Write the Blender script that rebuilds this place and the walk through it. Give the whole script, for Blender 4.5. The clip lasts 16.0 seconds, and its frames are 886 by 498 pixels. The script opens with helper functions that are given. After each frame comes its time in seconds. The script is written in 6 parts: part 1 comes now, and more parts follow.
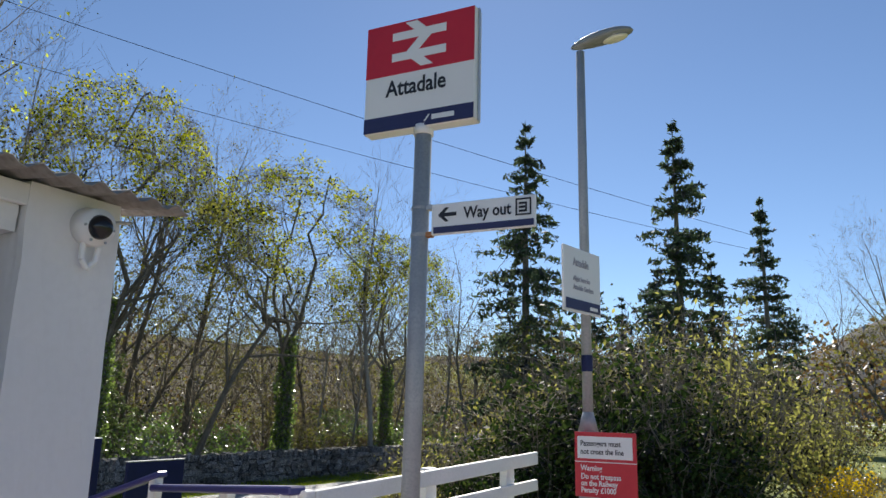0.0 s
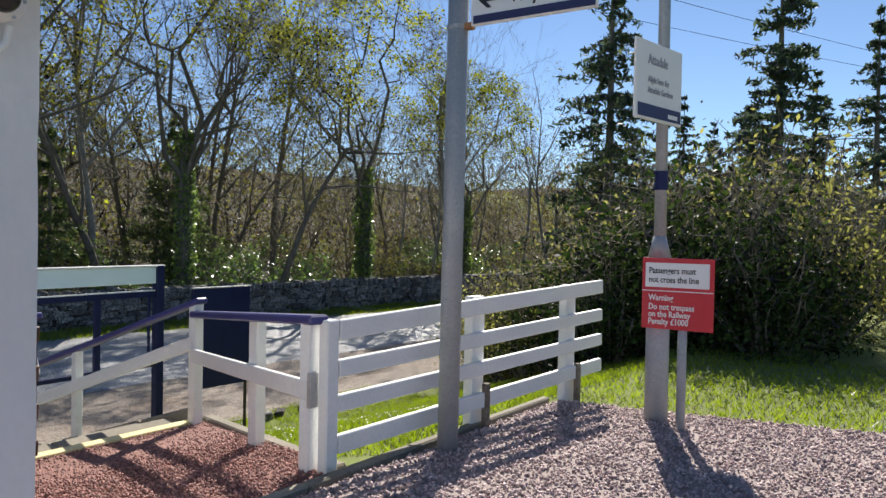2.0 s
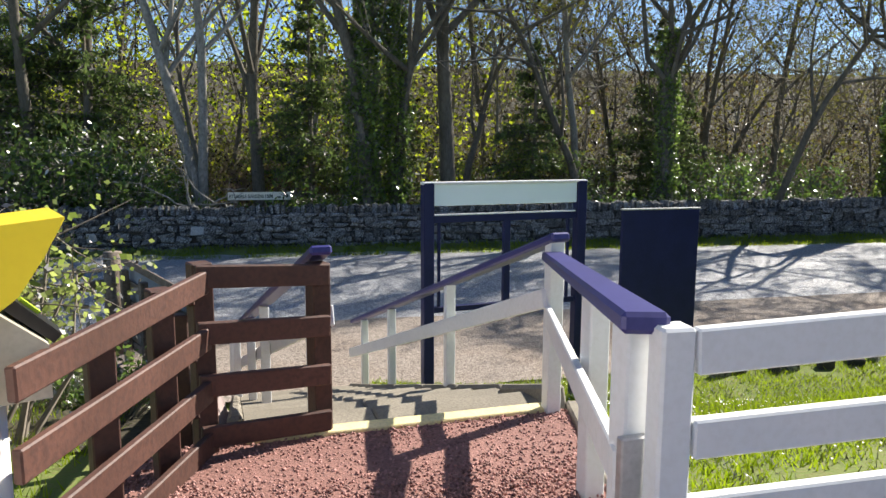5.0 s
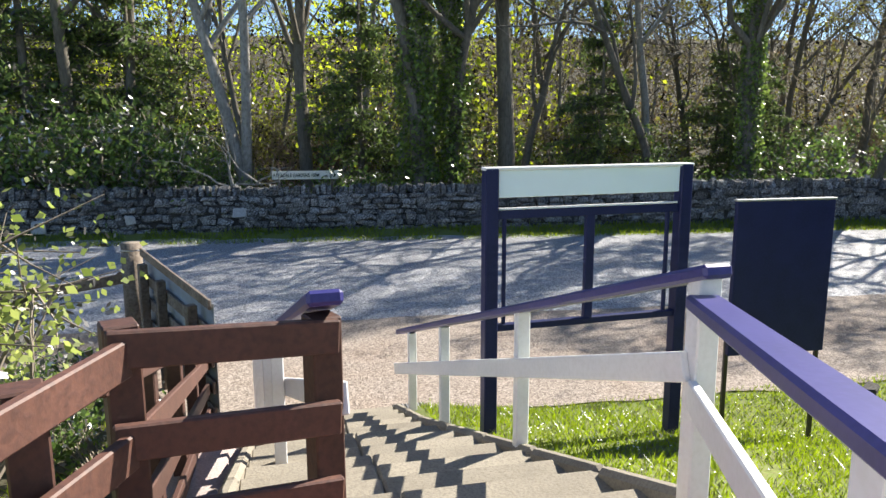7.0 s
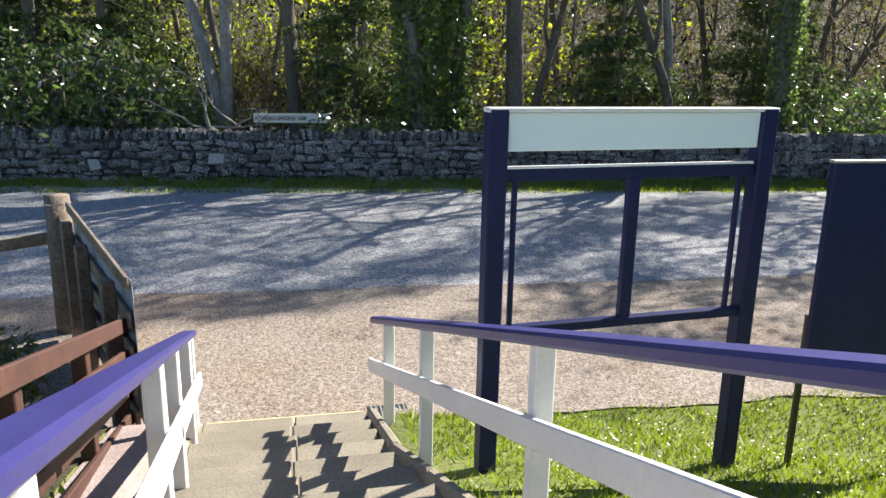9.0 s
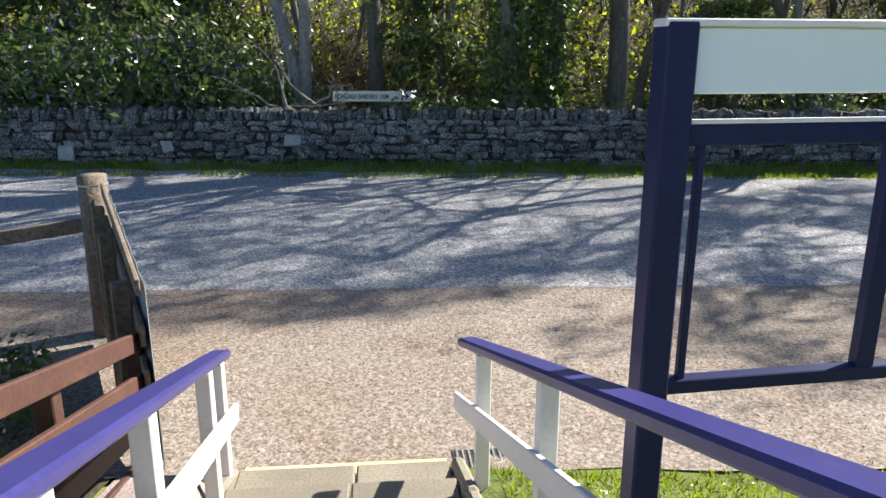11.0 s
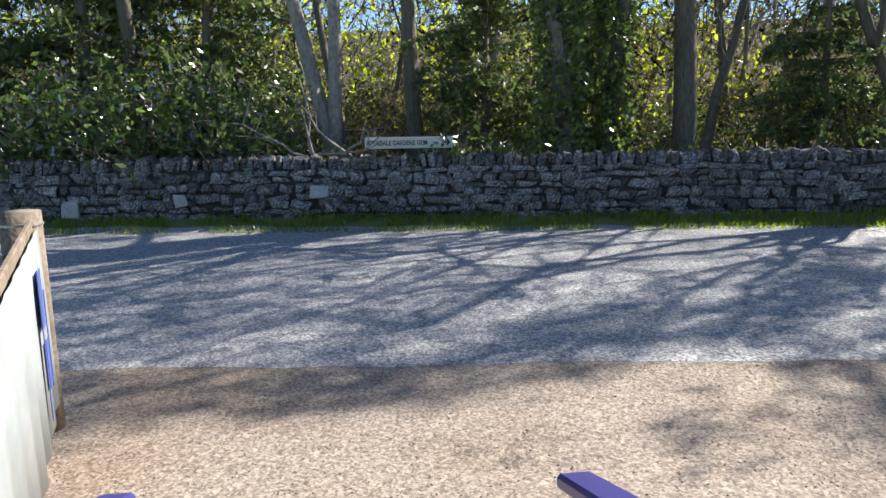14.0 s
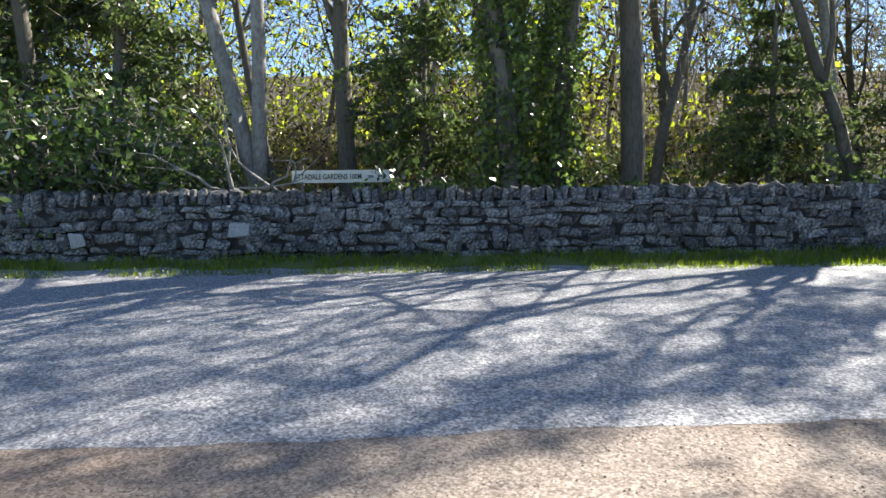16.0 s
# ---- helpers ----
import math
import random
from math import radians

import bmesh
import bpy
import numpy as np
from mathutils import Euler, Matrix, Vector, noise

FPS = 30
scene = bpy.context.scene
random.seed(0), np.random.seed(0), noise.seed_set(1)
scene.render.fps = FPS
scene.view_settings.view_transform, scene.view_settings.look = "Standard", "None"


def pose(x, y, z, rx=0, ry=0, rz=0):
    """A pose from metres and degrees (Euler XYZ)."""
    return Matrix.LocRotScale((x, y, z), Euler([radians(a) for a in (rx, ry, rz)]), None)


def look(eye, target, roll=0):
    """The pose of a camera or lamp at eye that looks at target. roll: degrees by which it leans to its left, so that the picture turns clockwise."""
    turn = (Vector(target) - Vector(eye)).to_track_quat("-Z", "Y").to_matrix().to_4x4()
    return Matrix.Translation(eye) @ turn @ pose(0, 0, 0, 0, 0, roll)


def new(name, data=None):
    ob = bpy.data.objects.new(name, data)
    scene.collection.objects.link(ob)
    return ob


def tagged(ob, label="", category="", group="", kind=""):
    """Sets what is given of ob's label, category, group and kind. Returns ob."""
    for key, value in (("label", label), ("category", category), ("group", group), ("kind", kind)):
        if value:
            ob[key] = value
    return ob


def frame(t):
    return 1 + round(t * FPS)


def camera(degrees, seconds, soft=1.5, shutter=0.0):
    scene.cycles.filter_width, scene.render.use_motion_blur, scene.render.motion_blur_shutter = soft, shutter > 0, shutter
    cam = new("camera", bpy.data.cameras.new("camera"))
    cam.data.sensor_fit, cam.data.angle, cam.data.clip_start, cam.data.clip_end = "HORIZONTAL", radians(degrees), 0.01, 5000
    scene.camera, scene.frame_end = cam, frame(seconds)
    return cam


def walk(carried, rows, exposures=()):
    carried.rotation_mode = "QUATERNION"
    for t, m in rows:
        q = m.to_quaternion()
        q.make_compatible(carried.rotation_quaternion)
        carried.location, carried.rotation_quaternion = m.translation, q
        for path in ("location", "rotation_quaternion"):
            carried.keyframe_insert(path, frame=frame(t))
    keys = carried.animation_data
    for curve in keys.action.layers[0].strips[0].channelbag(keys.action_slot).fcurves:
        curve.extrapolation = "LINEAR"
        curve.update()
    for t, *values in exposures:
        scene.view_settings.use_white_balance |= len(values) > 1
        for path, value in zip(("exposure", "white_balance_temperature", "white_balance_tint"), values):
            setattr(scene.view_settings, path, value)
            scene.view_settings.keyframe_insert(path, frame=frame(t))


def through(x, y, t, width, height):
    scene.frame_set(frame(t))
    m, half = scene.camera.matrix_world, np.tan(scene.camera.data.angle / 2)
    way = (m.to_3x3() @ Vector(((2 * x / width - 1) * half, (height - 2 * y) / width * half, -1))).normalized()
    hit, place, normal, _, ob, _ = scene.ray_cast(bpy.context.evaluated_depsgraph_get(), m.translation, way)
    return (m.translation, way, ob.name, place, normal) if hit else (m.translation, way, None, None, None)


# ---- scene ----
cam = camera(62.2, 16.0)
PATH = [
    (0, (-0.147, 0.648, 1.389), (-1.095, 2.358, 1.811), 1.3),
    (0.5, (-0.169, 0.801, 1.412), (-1.051, 2.547, 1.826), 0.9),
    (1, (-0.156, 0.977, 1.423), (-1.097, 2.719, 1.709), 1.3),
    (1.5, (-0.197, 1.165, 1.364), (-1.239, 2.869, 1.473), 1.0),
    (2, (-0.303, 1.465, 1.341), (-1.458, 3.098, 1.308), 1.1),
    (2.5, (-0.311, 1.815, 1.336), (-1.599, 3.339, 1.19), 1.2),
    (3, (-0.448, 2.155, 1.315), (-1.873, 3.541, 1.092), 1.1),
    (3.5, (-0.722, 2.49, 1.317), (-2.284, 3.71, 1.043), 0.6),
    (4, (-1.04, 2.851, 1.319), (-2.736, 3.87, 1.024), 0.4),
    (4.5, (-1.398, 3.147, 1.296), (-3.207, 3.947, 1.0), 0.0),
    (5, (-1.728, 3.463, 1.293), (-3.623, 4.032, 1.006), 0.2),
    (5.2, (-1.878, 3.597, 1.298), (-3.797, 4.088, 1.02), 0.4),
    (7.3, (-3.445, 3.836, 1.297), (-5.366, 4.258, 0.932), -0.4),
    (7.5, (-3.601, 3.862, 1.291), (-5.515, 4.302, 0.914), -0.7),
    (8, (-4.024, 3.996, 1.23), (-5.928, 4.463, 0.834), -0.3),
    (8.5, (-4.442, 4.123, 1.182), (-6.341, 4.573, 0.744), 0.3),
    (9, (-4.818, 4.272, 1.139), (-6.712, 4.681, 0.646), 1.0),
    (9.5, (-5.196, 4.348, 1.085), (-7.086, 4.691, 0.53), 1.7),
    (10, (-5.573, 4.346, 1.071), (-7.46, 4.617, 0.468), 1.2),
    (10.2, (-5.707, 4.358, 1.026), (-7.602, 4.588, 0.431), 0.6),
    (12.5, (-7.351, 4.476, 0.555), (-9.29, 4.651, 0.097), 0.1),
    (13, (-7.584, 4.487, 0.492), (-9.531, 4.631, 0.057), -0.5),
    (13.5, (-7.945, 4.465, 0.344), (-9.904, 4.579, -0.044), -0.8),
    (14, (-8.205, 4.458, 0.259), (-10.173, 4.535, -0.087), -1.1),
    (14.5, (-8.524, 4.419, 0.255), (-10.498, 4.476, -0.063), -1.5),
    (15, (-8.848, 4.437, 0.167), (-10.827, 4.5, -0.117), -1.3),
    (15.5, (-9.151, 4.452, 0.065), (-11.131, 4.575, -0.185), -1.1),
    (16, (-9.408, 4.489, 0.003), (-11.379, 4.745, -0.22), -0.7),
]
walk(cam, [(t, look(eye, target, roll)) for t, eye, target, roll in PATH], [(0, 0.82), (4, 0.95), (5, 1.12), (7.5, 1.5), (10, 1.3), (12.5, 1.38), (14.5, 1.48), (16, 1.72)])

# world, sun and exposure
world = bpy.data.worlds.new("world")
scene.world = world
world.use_nodes = True
wn = world.node_tree.nodes
sky = wn.new("ShaderNodeTexSky")
sky.sky_type = 'NISHITA'
sky.sun_disc = False
SUN_EL, SUN_AZ = 37.5, -26.0      # elevation; degrees from +y towards +x
sky.sun_elevation = radians(SUN_EL)
sky.sun_rotation = radians(SUN_AZ)
sky.altitude = 2000.0
sky.air_density, sky.dust_density, sky.ozone_density = 1.0, 0.15, 3.5
wn["Background"].inputs["Strength"].default_value = 0.07
world.node_tree.links.new(sky.outputs[0], wn["Background"].inputs["Color"])
sun = new("sun", bpy.data.lights.new("sun", "SUN"))
sun.data.energy, sun.data.angle, sun.data.color = 5.0, radians(0.53), (1.0, 0.93, 0.82)
sx = math.sin(radians(SUN_AZ)) * math.cos(radians(SUN_EL))
sy = math.cos(radians(SUN_AZ)) * math.cos(radians(SUN_EL))
sun.matrix_world = look((sx * 60, sy * 60, math.sin(radians(SUN_EL)) * 60), (0, 0, 0))


# ---------------------------------------------------------------- materials
def mat(name, c1, c2=None, c3=None, rough=0.8, scale=4.0, fine=60.0, bump=0.2, metal=0.0, vary=0.0, depth=0.01, stretch=(1, 1, 1), island=False, spec=0.5, fine_mix=0.35):
    """Two scales of noise between three colours, with fine relief."""
    m = bpy.data.materials.new(name)
    m.use_nodes = True
    nt = m.node_tree
    N, L = nt.nodes, nt.links
    b = N["Principled BSDF"]
    b.inputs["Roughness"].default_value = rough
    b.inputs["Metallic"].default_value = metal
    b.inputs["Specular IOR Level"].default_value = spec
    c2 = c2 or c1
    c3 = c3 or c2
    tc = N.new("ShaderNodeTexCoord")
    mp = N.new("ShaderNodeMapping")
    mp.inputs["Scale"].default_value = stretch
    L.new(tc.outputs["Object"], mp.inputs[0])
    big = N.new("ShaderNodeTexNoise")
    big.inputs["Scale"].default_value, big.inputs["Detail"].default_value = scale, 5.0
    small = N.new("ShaderNodeTexNoise")
    small.inputs["Scale"].default_value, small.inputs["Detail"].default_value = fine, 4.0
    L.new(mp.outputs[0], big.inputs["Vector"])
    L.new(mp.outputs[0], small.inputs["Vector"])
    ramp = N.new("ShaderNodeValToRGB")
    e = ramp.color_ramp.elements
    e[0].position, e[0].color = 0.34, (*c1, 1)
    e[1].position, e[1].color = 0.66, (*c2, 1)
    mid = N.new("ShaderNodeMix")
    mid.data_type = 'RGBA'
    mid.inputs["B"].default_value = (*c3, 1)
    ramp2 = N.new("ShaderNodeValToRGB")
    ramp2.color_ramp.elements[0].position, ramp2.color_ramp.elements[1].position = 0.42, 0.68
    mul = N.new("ShaderNodeMath")
    mul.operation, mul.inputs[1].default_value = 'MULTIPLY', fine_mix * 2
    L.new(big.outputs["Fac"], ramp.inputs[0])
    L.new(small.outputs["Fac"], ramp2.inputs[0])
    L.new(ramp2.outputs[0], mul.inputs[0])
    L.new(mul.outputs[0], mid.inputs["Factor"])
    L.new(ramp.outputs[0], mid.inputs["A"])
    col = mid.outputs["Result"]
    if vary:
        hsv = N.new("ShaderNodeHueSaturation")
        mr = N.new("ShaderNodeMapRange")
        mr.inputs["To Min"].default_value, mr.inputs["To Max"].default_value = 1 - vary, 1 + vary
        if island:
            L.new(N.new("ShaderNodeNewGeometry").outputs["Random Per Island"], mr.inputs[0])
        else:
            L.new(N.new("ShaderNodeObjectInfo").outputs["Random"], mr.inputs[0])
        L.new(mr.outputs[0], hsv.inputs["Value"])
        L.new(col, hsv.inputs["Color"])
        col = hsv.outputs[0]
    L.new(col, b.inputs["Base Color"])
    if bump:
        bp = N.new("ShaderNodeBump")
        bp.inputs["Strength"].default_value, bp.inputs["Distance"].default_value = bump, depth
        L.new(small.outputs["Fac"], bp.inputs["Height"])
        L.new(bp.outputs[0], b.inputs["Normal"])
    return m


def leaf_mat(name, c1, c2, gloss=0.35, through=0.5, shine=0.3):
    """Leaves: diffuse and translucent with a waxy gloss, varied leaf by leaf."""
    m = bpy.data.materials.new(name)
    m.use_nodes = True
    nt = m.node_tree
    N, L = nt.nodes, nt.links
    N.remove(N["Principled BSDF"])
    geo = N.new("ShaderNodeNewGeometry")
    ramp = N.new("ShaderNodeValToRGB")
    ramp.color_ramp.elements[0].color, ramp.color_ramp.elements[1].color = (*c1, 1), (*c2, 1)
    L.new(geo.outputs["Random Per Island"], ramp.inputs[0])
    d, t, g = N.new("ShaderNodeBsdfDiffuse"), N.new("ShaderNodeBsdfTranslucent"), N.new("ShaderNodeBsdfGlossy")
    g.inputs["Roughness"].default_value = gloss
    g.inputs["Color"].default_value = (shine, shine, shine, 1)
    bright = N.new("ShaderNodeHueSaturation")
    bright.inputs["Value"].default_value, bright.inputs["Saturation"].default_value = 1.5, 1.1
    L.new(ramp.outputs[0], d.inputs[0])
    L.new(ramp.outputs[0], bright.inputs["Color"])
    L.new(bright.outputs[0], t.inputs[0])
    m1, m2 = N.new("ShaderNodeMixShader"), N.new("ShaderNodeMixShader")
    m1.inputs[0].default_value = through
    fr = N.new("ShaderNodeFresnel")
    fr.inputs["IOR"].default_value = 1.4
    L.new(d.outputs[0], m1.inputs[1]), L.new(t.outputs[0], m1.inputs[2])
    L.new(fr.outputs[0], m2.inputs[0]), L.new(m1.outputs[0], m2.inputs[1]), L.new(g.outputs[0], m2.inputs[2])
    L.new(m2.outputs[0], N["Material Output"].inputs["Surface"])
    return m


def gritty(name, dark, mid, light, patch, rough, grain=70.0, bump=0.9):
    """Chippings bound in a surface: single grains dark, middling and light, with broad worn patches."""
    m = bpy.data.materials.new(name)
    m.use_nodes = True
    nt = m.node_tree
    N, L = nt.nodes, nt.links
    b = N["Principled BSDF"]
    b.inputs["Roughness"].default_value = rough
    tc = N.new("ShaderNodeTexCoord")
    vor = N.new("ShaderNodeTexVoronoi")
    vor.inputs["Scale"].default_value = grain
    L.new(tc.outputs["Object"], vor.inputs["Vector"])
    ramp = N.new("ShaderNodeValToRGB")
    e = ramp.color_ramp.elements
    e[0].position, e[0].color = 0.12, (*dark, 1)
    e[1].position, e[1].color = 0.92, (*light, 1)
    k = e.new(0.5)
    k.color = (*mid, 1)
    sep = N.new("ShaderNodeSeparateColor")
    L.new(vor.outputs["Color"], sep.inputs[0])
    fine = N.new("ShaderNodeTexNoise")
    fine.inputs["Scale"].default_value, fine.inputs["Detail"].default_value = grain * 0.4, 6.0
    L.new(tc.outputs["Object"], fine.inputs["Vector"])
    avg = N.new("ShaderNodeMath")
    avg.operation = 'MULTIPLY_ADD'
    avg.inputs[1].default_value = 0.62
    sub = N.new("ShaderNodeMath")
    sub.operation, sub.inputs[1].default_value, sub.inputs[2].default_value = 'MULTIPLY_ADD', 0.9, -0.26
    L.new(fine.outputs["Fac"], sub.inputs[0])
    L.new(sep.outputs[0], avg.inputs[0])
    L.new(sub.outputs[0], avg.inputs[2])
    L.new(avg.outputs[0], ramp.inputs[0])
    big = N.new("ShaderNodeTexNoise")
    big.inputs["Scale"].default_value, big.inputs["Detail"].default_value = 0.55, 6.0
    L.new(tc.outputs["Object"], big.inputs["Vector"])
    cut = N.new("ShaderNodeMapRange")
    cut.inputs["From Min"].default_value, cut.inputs["From Max"].default_value, cut.inputs["To Max"].default_value = 0.50, 0.72, 0.65
    L.new(big.outputs["Fac"], cut.inputs[0])
    mix = N.new("ShaderNodeMix")
    mix.data_type, mix.blend_type = 'RGBA', 'MULTIPLY'
    mix.inputs["B"].default_value = (*patch, 1)
    L.new(cut.outputs[0], mix.inputs["Factor"])
    L.new(ramp.outputs[0], mix.inputs["A"])
    L.new(mix.outputs["Result"], b.inputs["Base Color"])
    bp = N.new("ShaderNodeBump")
    bp.inputs["Strength"].default_value, bp.inputs["Distance"].default_value = bump, 0.012
    L.new(avg.outputs[0], bp.inputs["Height"])
    L.new(bp.outputs[0], b.inputs["Normal"])
    return m


def glass_mat(name, tint):
    m = bpy.data.materials.new(name)
    m.use_nodes = True
    b = m.node_tree.nodes["Principled BSDF"]
    b.inputs["Base Color"].default_value = (*tint, 1)
    b.inputs["Roughness"].default_value = 0.03
    b.inputs["Transmission Weight"].default_value = 0.6
    return m


ASPHALT = gritty("asphalt", (0.10, 0.105, 0.118), (0.29, 0.297, 0.315), (0.66, 0.665, 0.685), (0.78, 0.78, 0.80), 0.6, 52.0)
TAN = gritty("tan_grit", (0.12, 0.096, 0.078), (0.255, 0.212, 0.178), (0.42, 0.365, 0.318), (0.84, 0.70, 0.59), 0.92, 60.0)
SOIL = mat("woodland_floor", (0.03, 0.024, 0.014), (0.048, 0.044, 0.018), (0.07, 0.06, 0.03), rough=1.0, scale=0.5, fine=14, bump=0.7, depth=0.05)
GRASS_SOIL = mat("grassy_ground", (0.11, 0.16, 0.025), (0.16, 0.20, 0.04), (0.17, 0.15, 0.06), rough=1.0, scale=0.35, fine=25, bump=0.6, depth=0.03)
GRAVEL = mat("grey_pink_gravel", (0.31, 0.245, 0.23), (0.38, 0.31, 0.295), (0.19, 0.155, 0.15), rough=0.9, scale=2.0, fine=60, bump=0.6, depth=0.015)
GRAVEL_STONE = mat("gravel_stone", (0.43, 0.32, 0.31), (0.56, 0.44, 0.43), (0.29, 0.215, 0.21), rough=0.8, scale=3, fine=70, bump=0.2, vary=0.5, island=True)
RED = mat("red_chippings", (0.24, 0.115, 0.095), (0.30, 0.15, 0.125), (0.14, 0.07, 0.06), rough=0.9, scale=2.0, fine=60, bump=0.6, depth=0.015)
RED_STONE = mat("red_stone", (0.30, 0.15, 0.13), (0.37, 0.205, 0.18), (0.20, 0.098, 0.085), rough=0.8, scale=3, fine=70, bump=0.2, vary=0.5, island=True)
WHITE = mat("white_paint", (0.74, 0.75, 0.76), (0.80, 0.80, 0.80), (0.66, 0.66, 0.64), rough=0.55, scale=3, fine=45, bump=0.12, depth=0.004, fine_mix=0.2)
NAVY = mat("navy_paint", (0.010, 0.014, 0.062), (0.013, 0.018, 0.08), (0.017, 0.022, 0.09), rough=0.45, scale=5, fine=70, bump=0.05, depth=0.002, spec=0.25)
PURPLE = mat("purple_blue_paint", (0.032, 0.030, 0.145), (0.04, 0.037, 0.18), (0.05, 0.046, 0.20), rough=0.38, scale=4, fine=50, bump=0.08, depth=0.003)
BROWN = mat("brown_stain", (0.075, 0.034, 0.024), (0.11, 0.05, 0.036), (0.05, 0.024, 0.02), rough=0.6, scale=3, fine=40, bump=0.35, depth=0.006, stretch=(1, 1, 1), vary=0.2)
OLDWOOD = mat("weathered_wood", (0.15, 0.115, 0.085), (0.24, 0.20, 0.16), (0.075, 0.055, 0.04), rough=0.9, scale=4, fine=30, bump=0.6, depth=0.012, vary=0.2)
CONCRETE = mat("worn_concrete", (0.20, 0.178, 0.14), (0.28, 0.252, 0.20), (0.15, 0.13, 0.10), rough=0.92, scale=2.0, fine=70, bump=0.45, depth=0.006, vary=0.08)
CREAM = mat("cream_nosing", (0.78, 0.66, 0.30), (0.82, 0.72, 0.40), (0.55, 0.47, 0.28), rough=0.85, scale=6, fine=60, bump=0.3, depth=0.004)
RENDER = mat("white_render", (0.70, 0.70, 0.72), (0.76, 0.76, 0.77), (0.66, 0.66, 0.67), rough=0.85, scale=1.5, fine=25, bump=0.3, depth=0.006, fine_mix=0.2)
CORRUGATED = mat("corrugated_sheet", (0.22, 0.21, 0.20), (0.30, 0.285, 0.27), (0.18, 0.16, 0.15), rough=0.7, scale=3, fine=30, bump=0.1)
POLE = mat("grey_paint", (0.30, 0.32, 0.35), (0.35, 0.37, 0.40), (0.26, 0.28, 0.30), rough=0.45, scale=6, fine=50, bump=0.05, depth=0.002, metal=0.1)
LAMPGREY = mat("lamp_housing", (0.20, 0.21, 0.22), (0.25, 0.26, 0.27), rough=0.5, bump=0.05)
SIGNWHITE = mat("sign_white", (0.76, 0.76, 0.78), (0.80, 0.80, 0.81), rough=0.4, scale=2, fine=20, bump=0.0, fine_mix=0.1)
SIGNRED = mat("sign_red", (0.50, 0.012, 0.03), (0.56, 0.016, 0.036), rough=0.4, scale=2, fine=20, bump=0.0)
SIGNNAVY = mat("sign_navy", (0.018, 0.02, 0.085), (0.022, 0.025, 0.10), rough=0.4, scale=2, fine=20, bump=0.0)
SIGNBLACK = mat("sign_black", (0.01, 0.011, 0.02), rough=0.5, bump=0.0)
SIGNPALE = mat("faded_lettering", (0.30, 0.30, 0.36), (0.36, 0.36, 0.42), rough=0.5, bump=0.0)
PALEBLUE = mat("pale_header_panel", (0.78, 0.90, 0.98), (0.80, 0.92, 1.0), rough=0.35, scale=2, fine=20, bump=0.0, fine_mix=0.1)
CREAMSIGN = mat("cream_sign", (0.76, 0.74, 0.62), (0.80, 0.78, 0.68), (0.5, 0.5, 0.4), rough=0.5, scale=5, fine=40, bump=0.0, fine_mix=0.15)
DARKGREEN = mat("dark_green_letter", (0.02, 0.05, 0.03), rough=0.5, bump=0.0)
YELLOW = mat("yellow_plastic", (0.78, 0.60, 0.02), (0.82, 0.65, 0.03), (0.72, 0.55, 0.02), rough=0.4, scale=3, fine=30, bump=0.05, fine_mix=0.15)
BEIGE = mat("beige_metal", (0.45, 0.41, 0.33), (0.52, 0.48, 0.39), (0.40, 0.36, 0.29), rough=0.5, scale=4, fine=40, bump=0.1, depth=0.003)
BLACK = mat("black_plastic", (0.012, 0.012, 0.013), (0.02, 0.02, 0.02), rough=0.35, bump=0.0)
GREENLIGHT = mat("lime_label", (0.45, 0.65, 0.03), rough=0.5, bump=0.0)
STONE = mat("wall_stone", (0.034, 0.034, 0.034), (0.115, 0.113, 0.11), (0.40, 0.40, 0.39), rough=0.9, scale=5.0, fine=22, bump=0.7, depth=0.02, vary=0.5, fine_mix=0.34)
STONE_I = mat("wall_stone_far", (0.034, 0.034, 0.034), (0.115, 0.113, 0.11), (0.40, 0.40, 0.39), rough=0.9, scale=5.0, fine=22, bump=0.7, depth=0.02, vary=0.5, island=True, fine_mix=0.34)
PALESTONE = mat("pale_stone", (0.40, 0.40, 0.385), (0.50, 0.495, 0.485), (0.26, 0.26, 0.25), rough=0.9, scale=6, fine=25, bump=0.5, depth=0.02)
MORTAR = mat("wall_core", (0.035, 0.035, 0.032), (0.06, 0.055, 0.05), rough=1.0, scale=6, fine=30, bump=0.6, depth=0.03)
BARK = mat("bark", (0.13, 0.115, 0.09), (0.20, 0.18, 0.145), (0.08, 0.07, 0.055), rough=0.95, scale=3, fine=22, bump=0.8, depth=0.03, stretch=(1, 1, 0.3), vary=0.2)
PALEBARK = mat("pale_bark", (0.24, 0.23, 0.205), (0.34, 0.325, 0.30), (0.13, 0.12, 0.10), rough=0.9, scale=3, fine=16, bump=0.5, depth=0.02, stretch=(1, 1, 0.6))
TWIG = mat("twigs", (0.16, 0.135, 0.105), (0.25, 0.215, 0.175), rough=0.9, scale=2, fine=10, bump=0.0)
REDTWIG = mat("brown_twigs", (0.15, 0.10, 0.07), (0.22, 0.155, 0.115), rough=0.9, scale=2, fine=10, bump=0.0)
BAREWOOD = leaf_mat("bare_wood", (0.06, 0.055, 0.042), (0.15, 0.13, 0.095), gloss=0.8, through=0.3, shine=0.0)
TWIGHAZE = leaf_mat("pale_twig", (0.10, 0.085, 0.06), (0.30, 0.26, 0.19), gloss=0.7, through=0.3, shine=0.1)
FRESH = leaf_mat("fresh_leaf", (0.24, 0.30, 0.04), (0.40, 0.45, 0.07), gloss=0.6, through=0.75, shine=0.05)
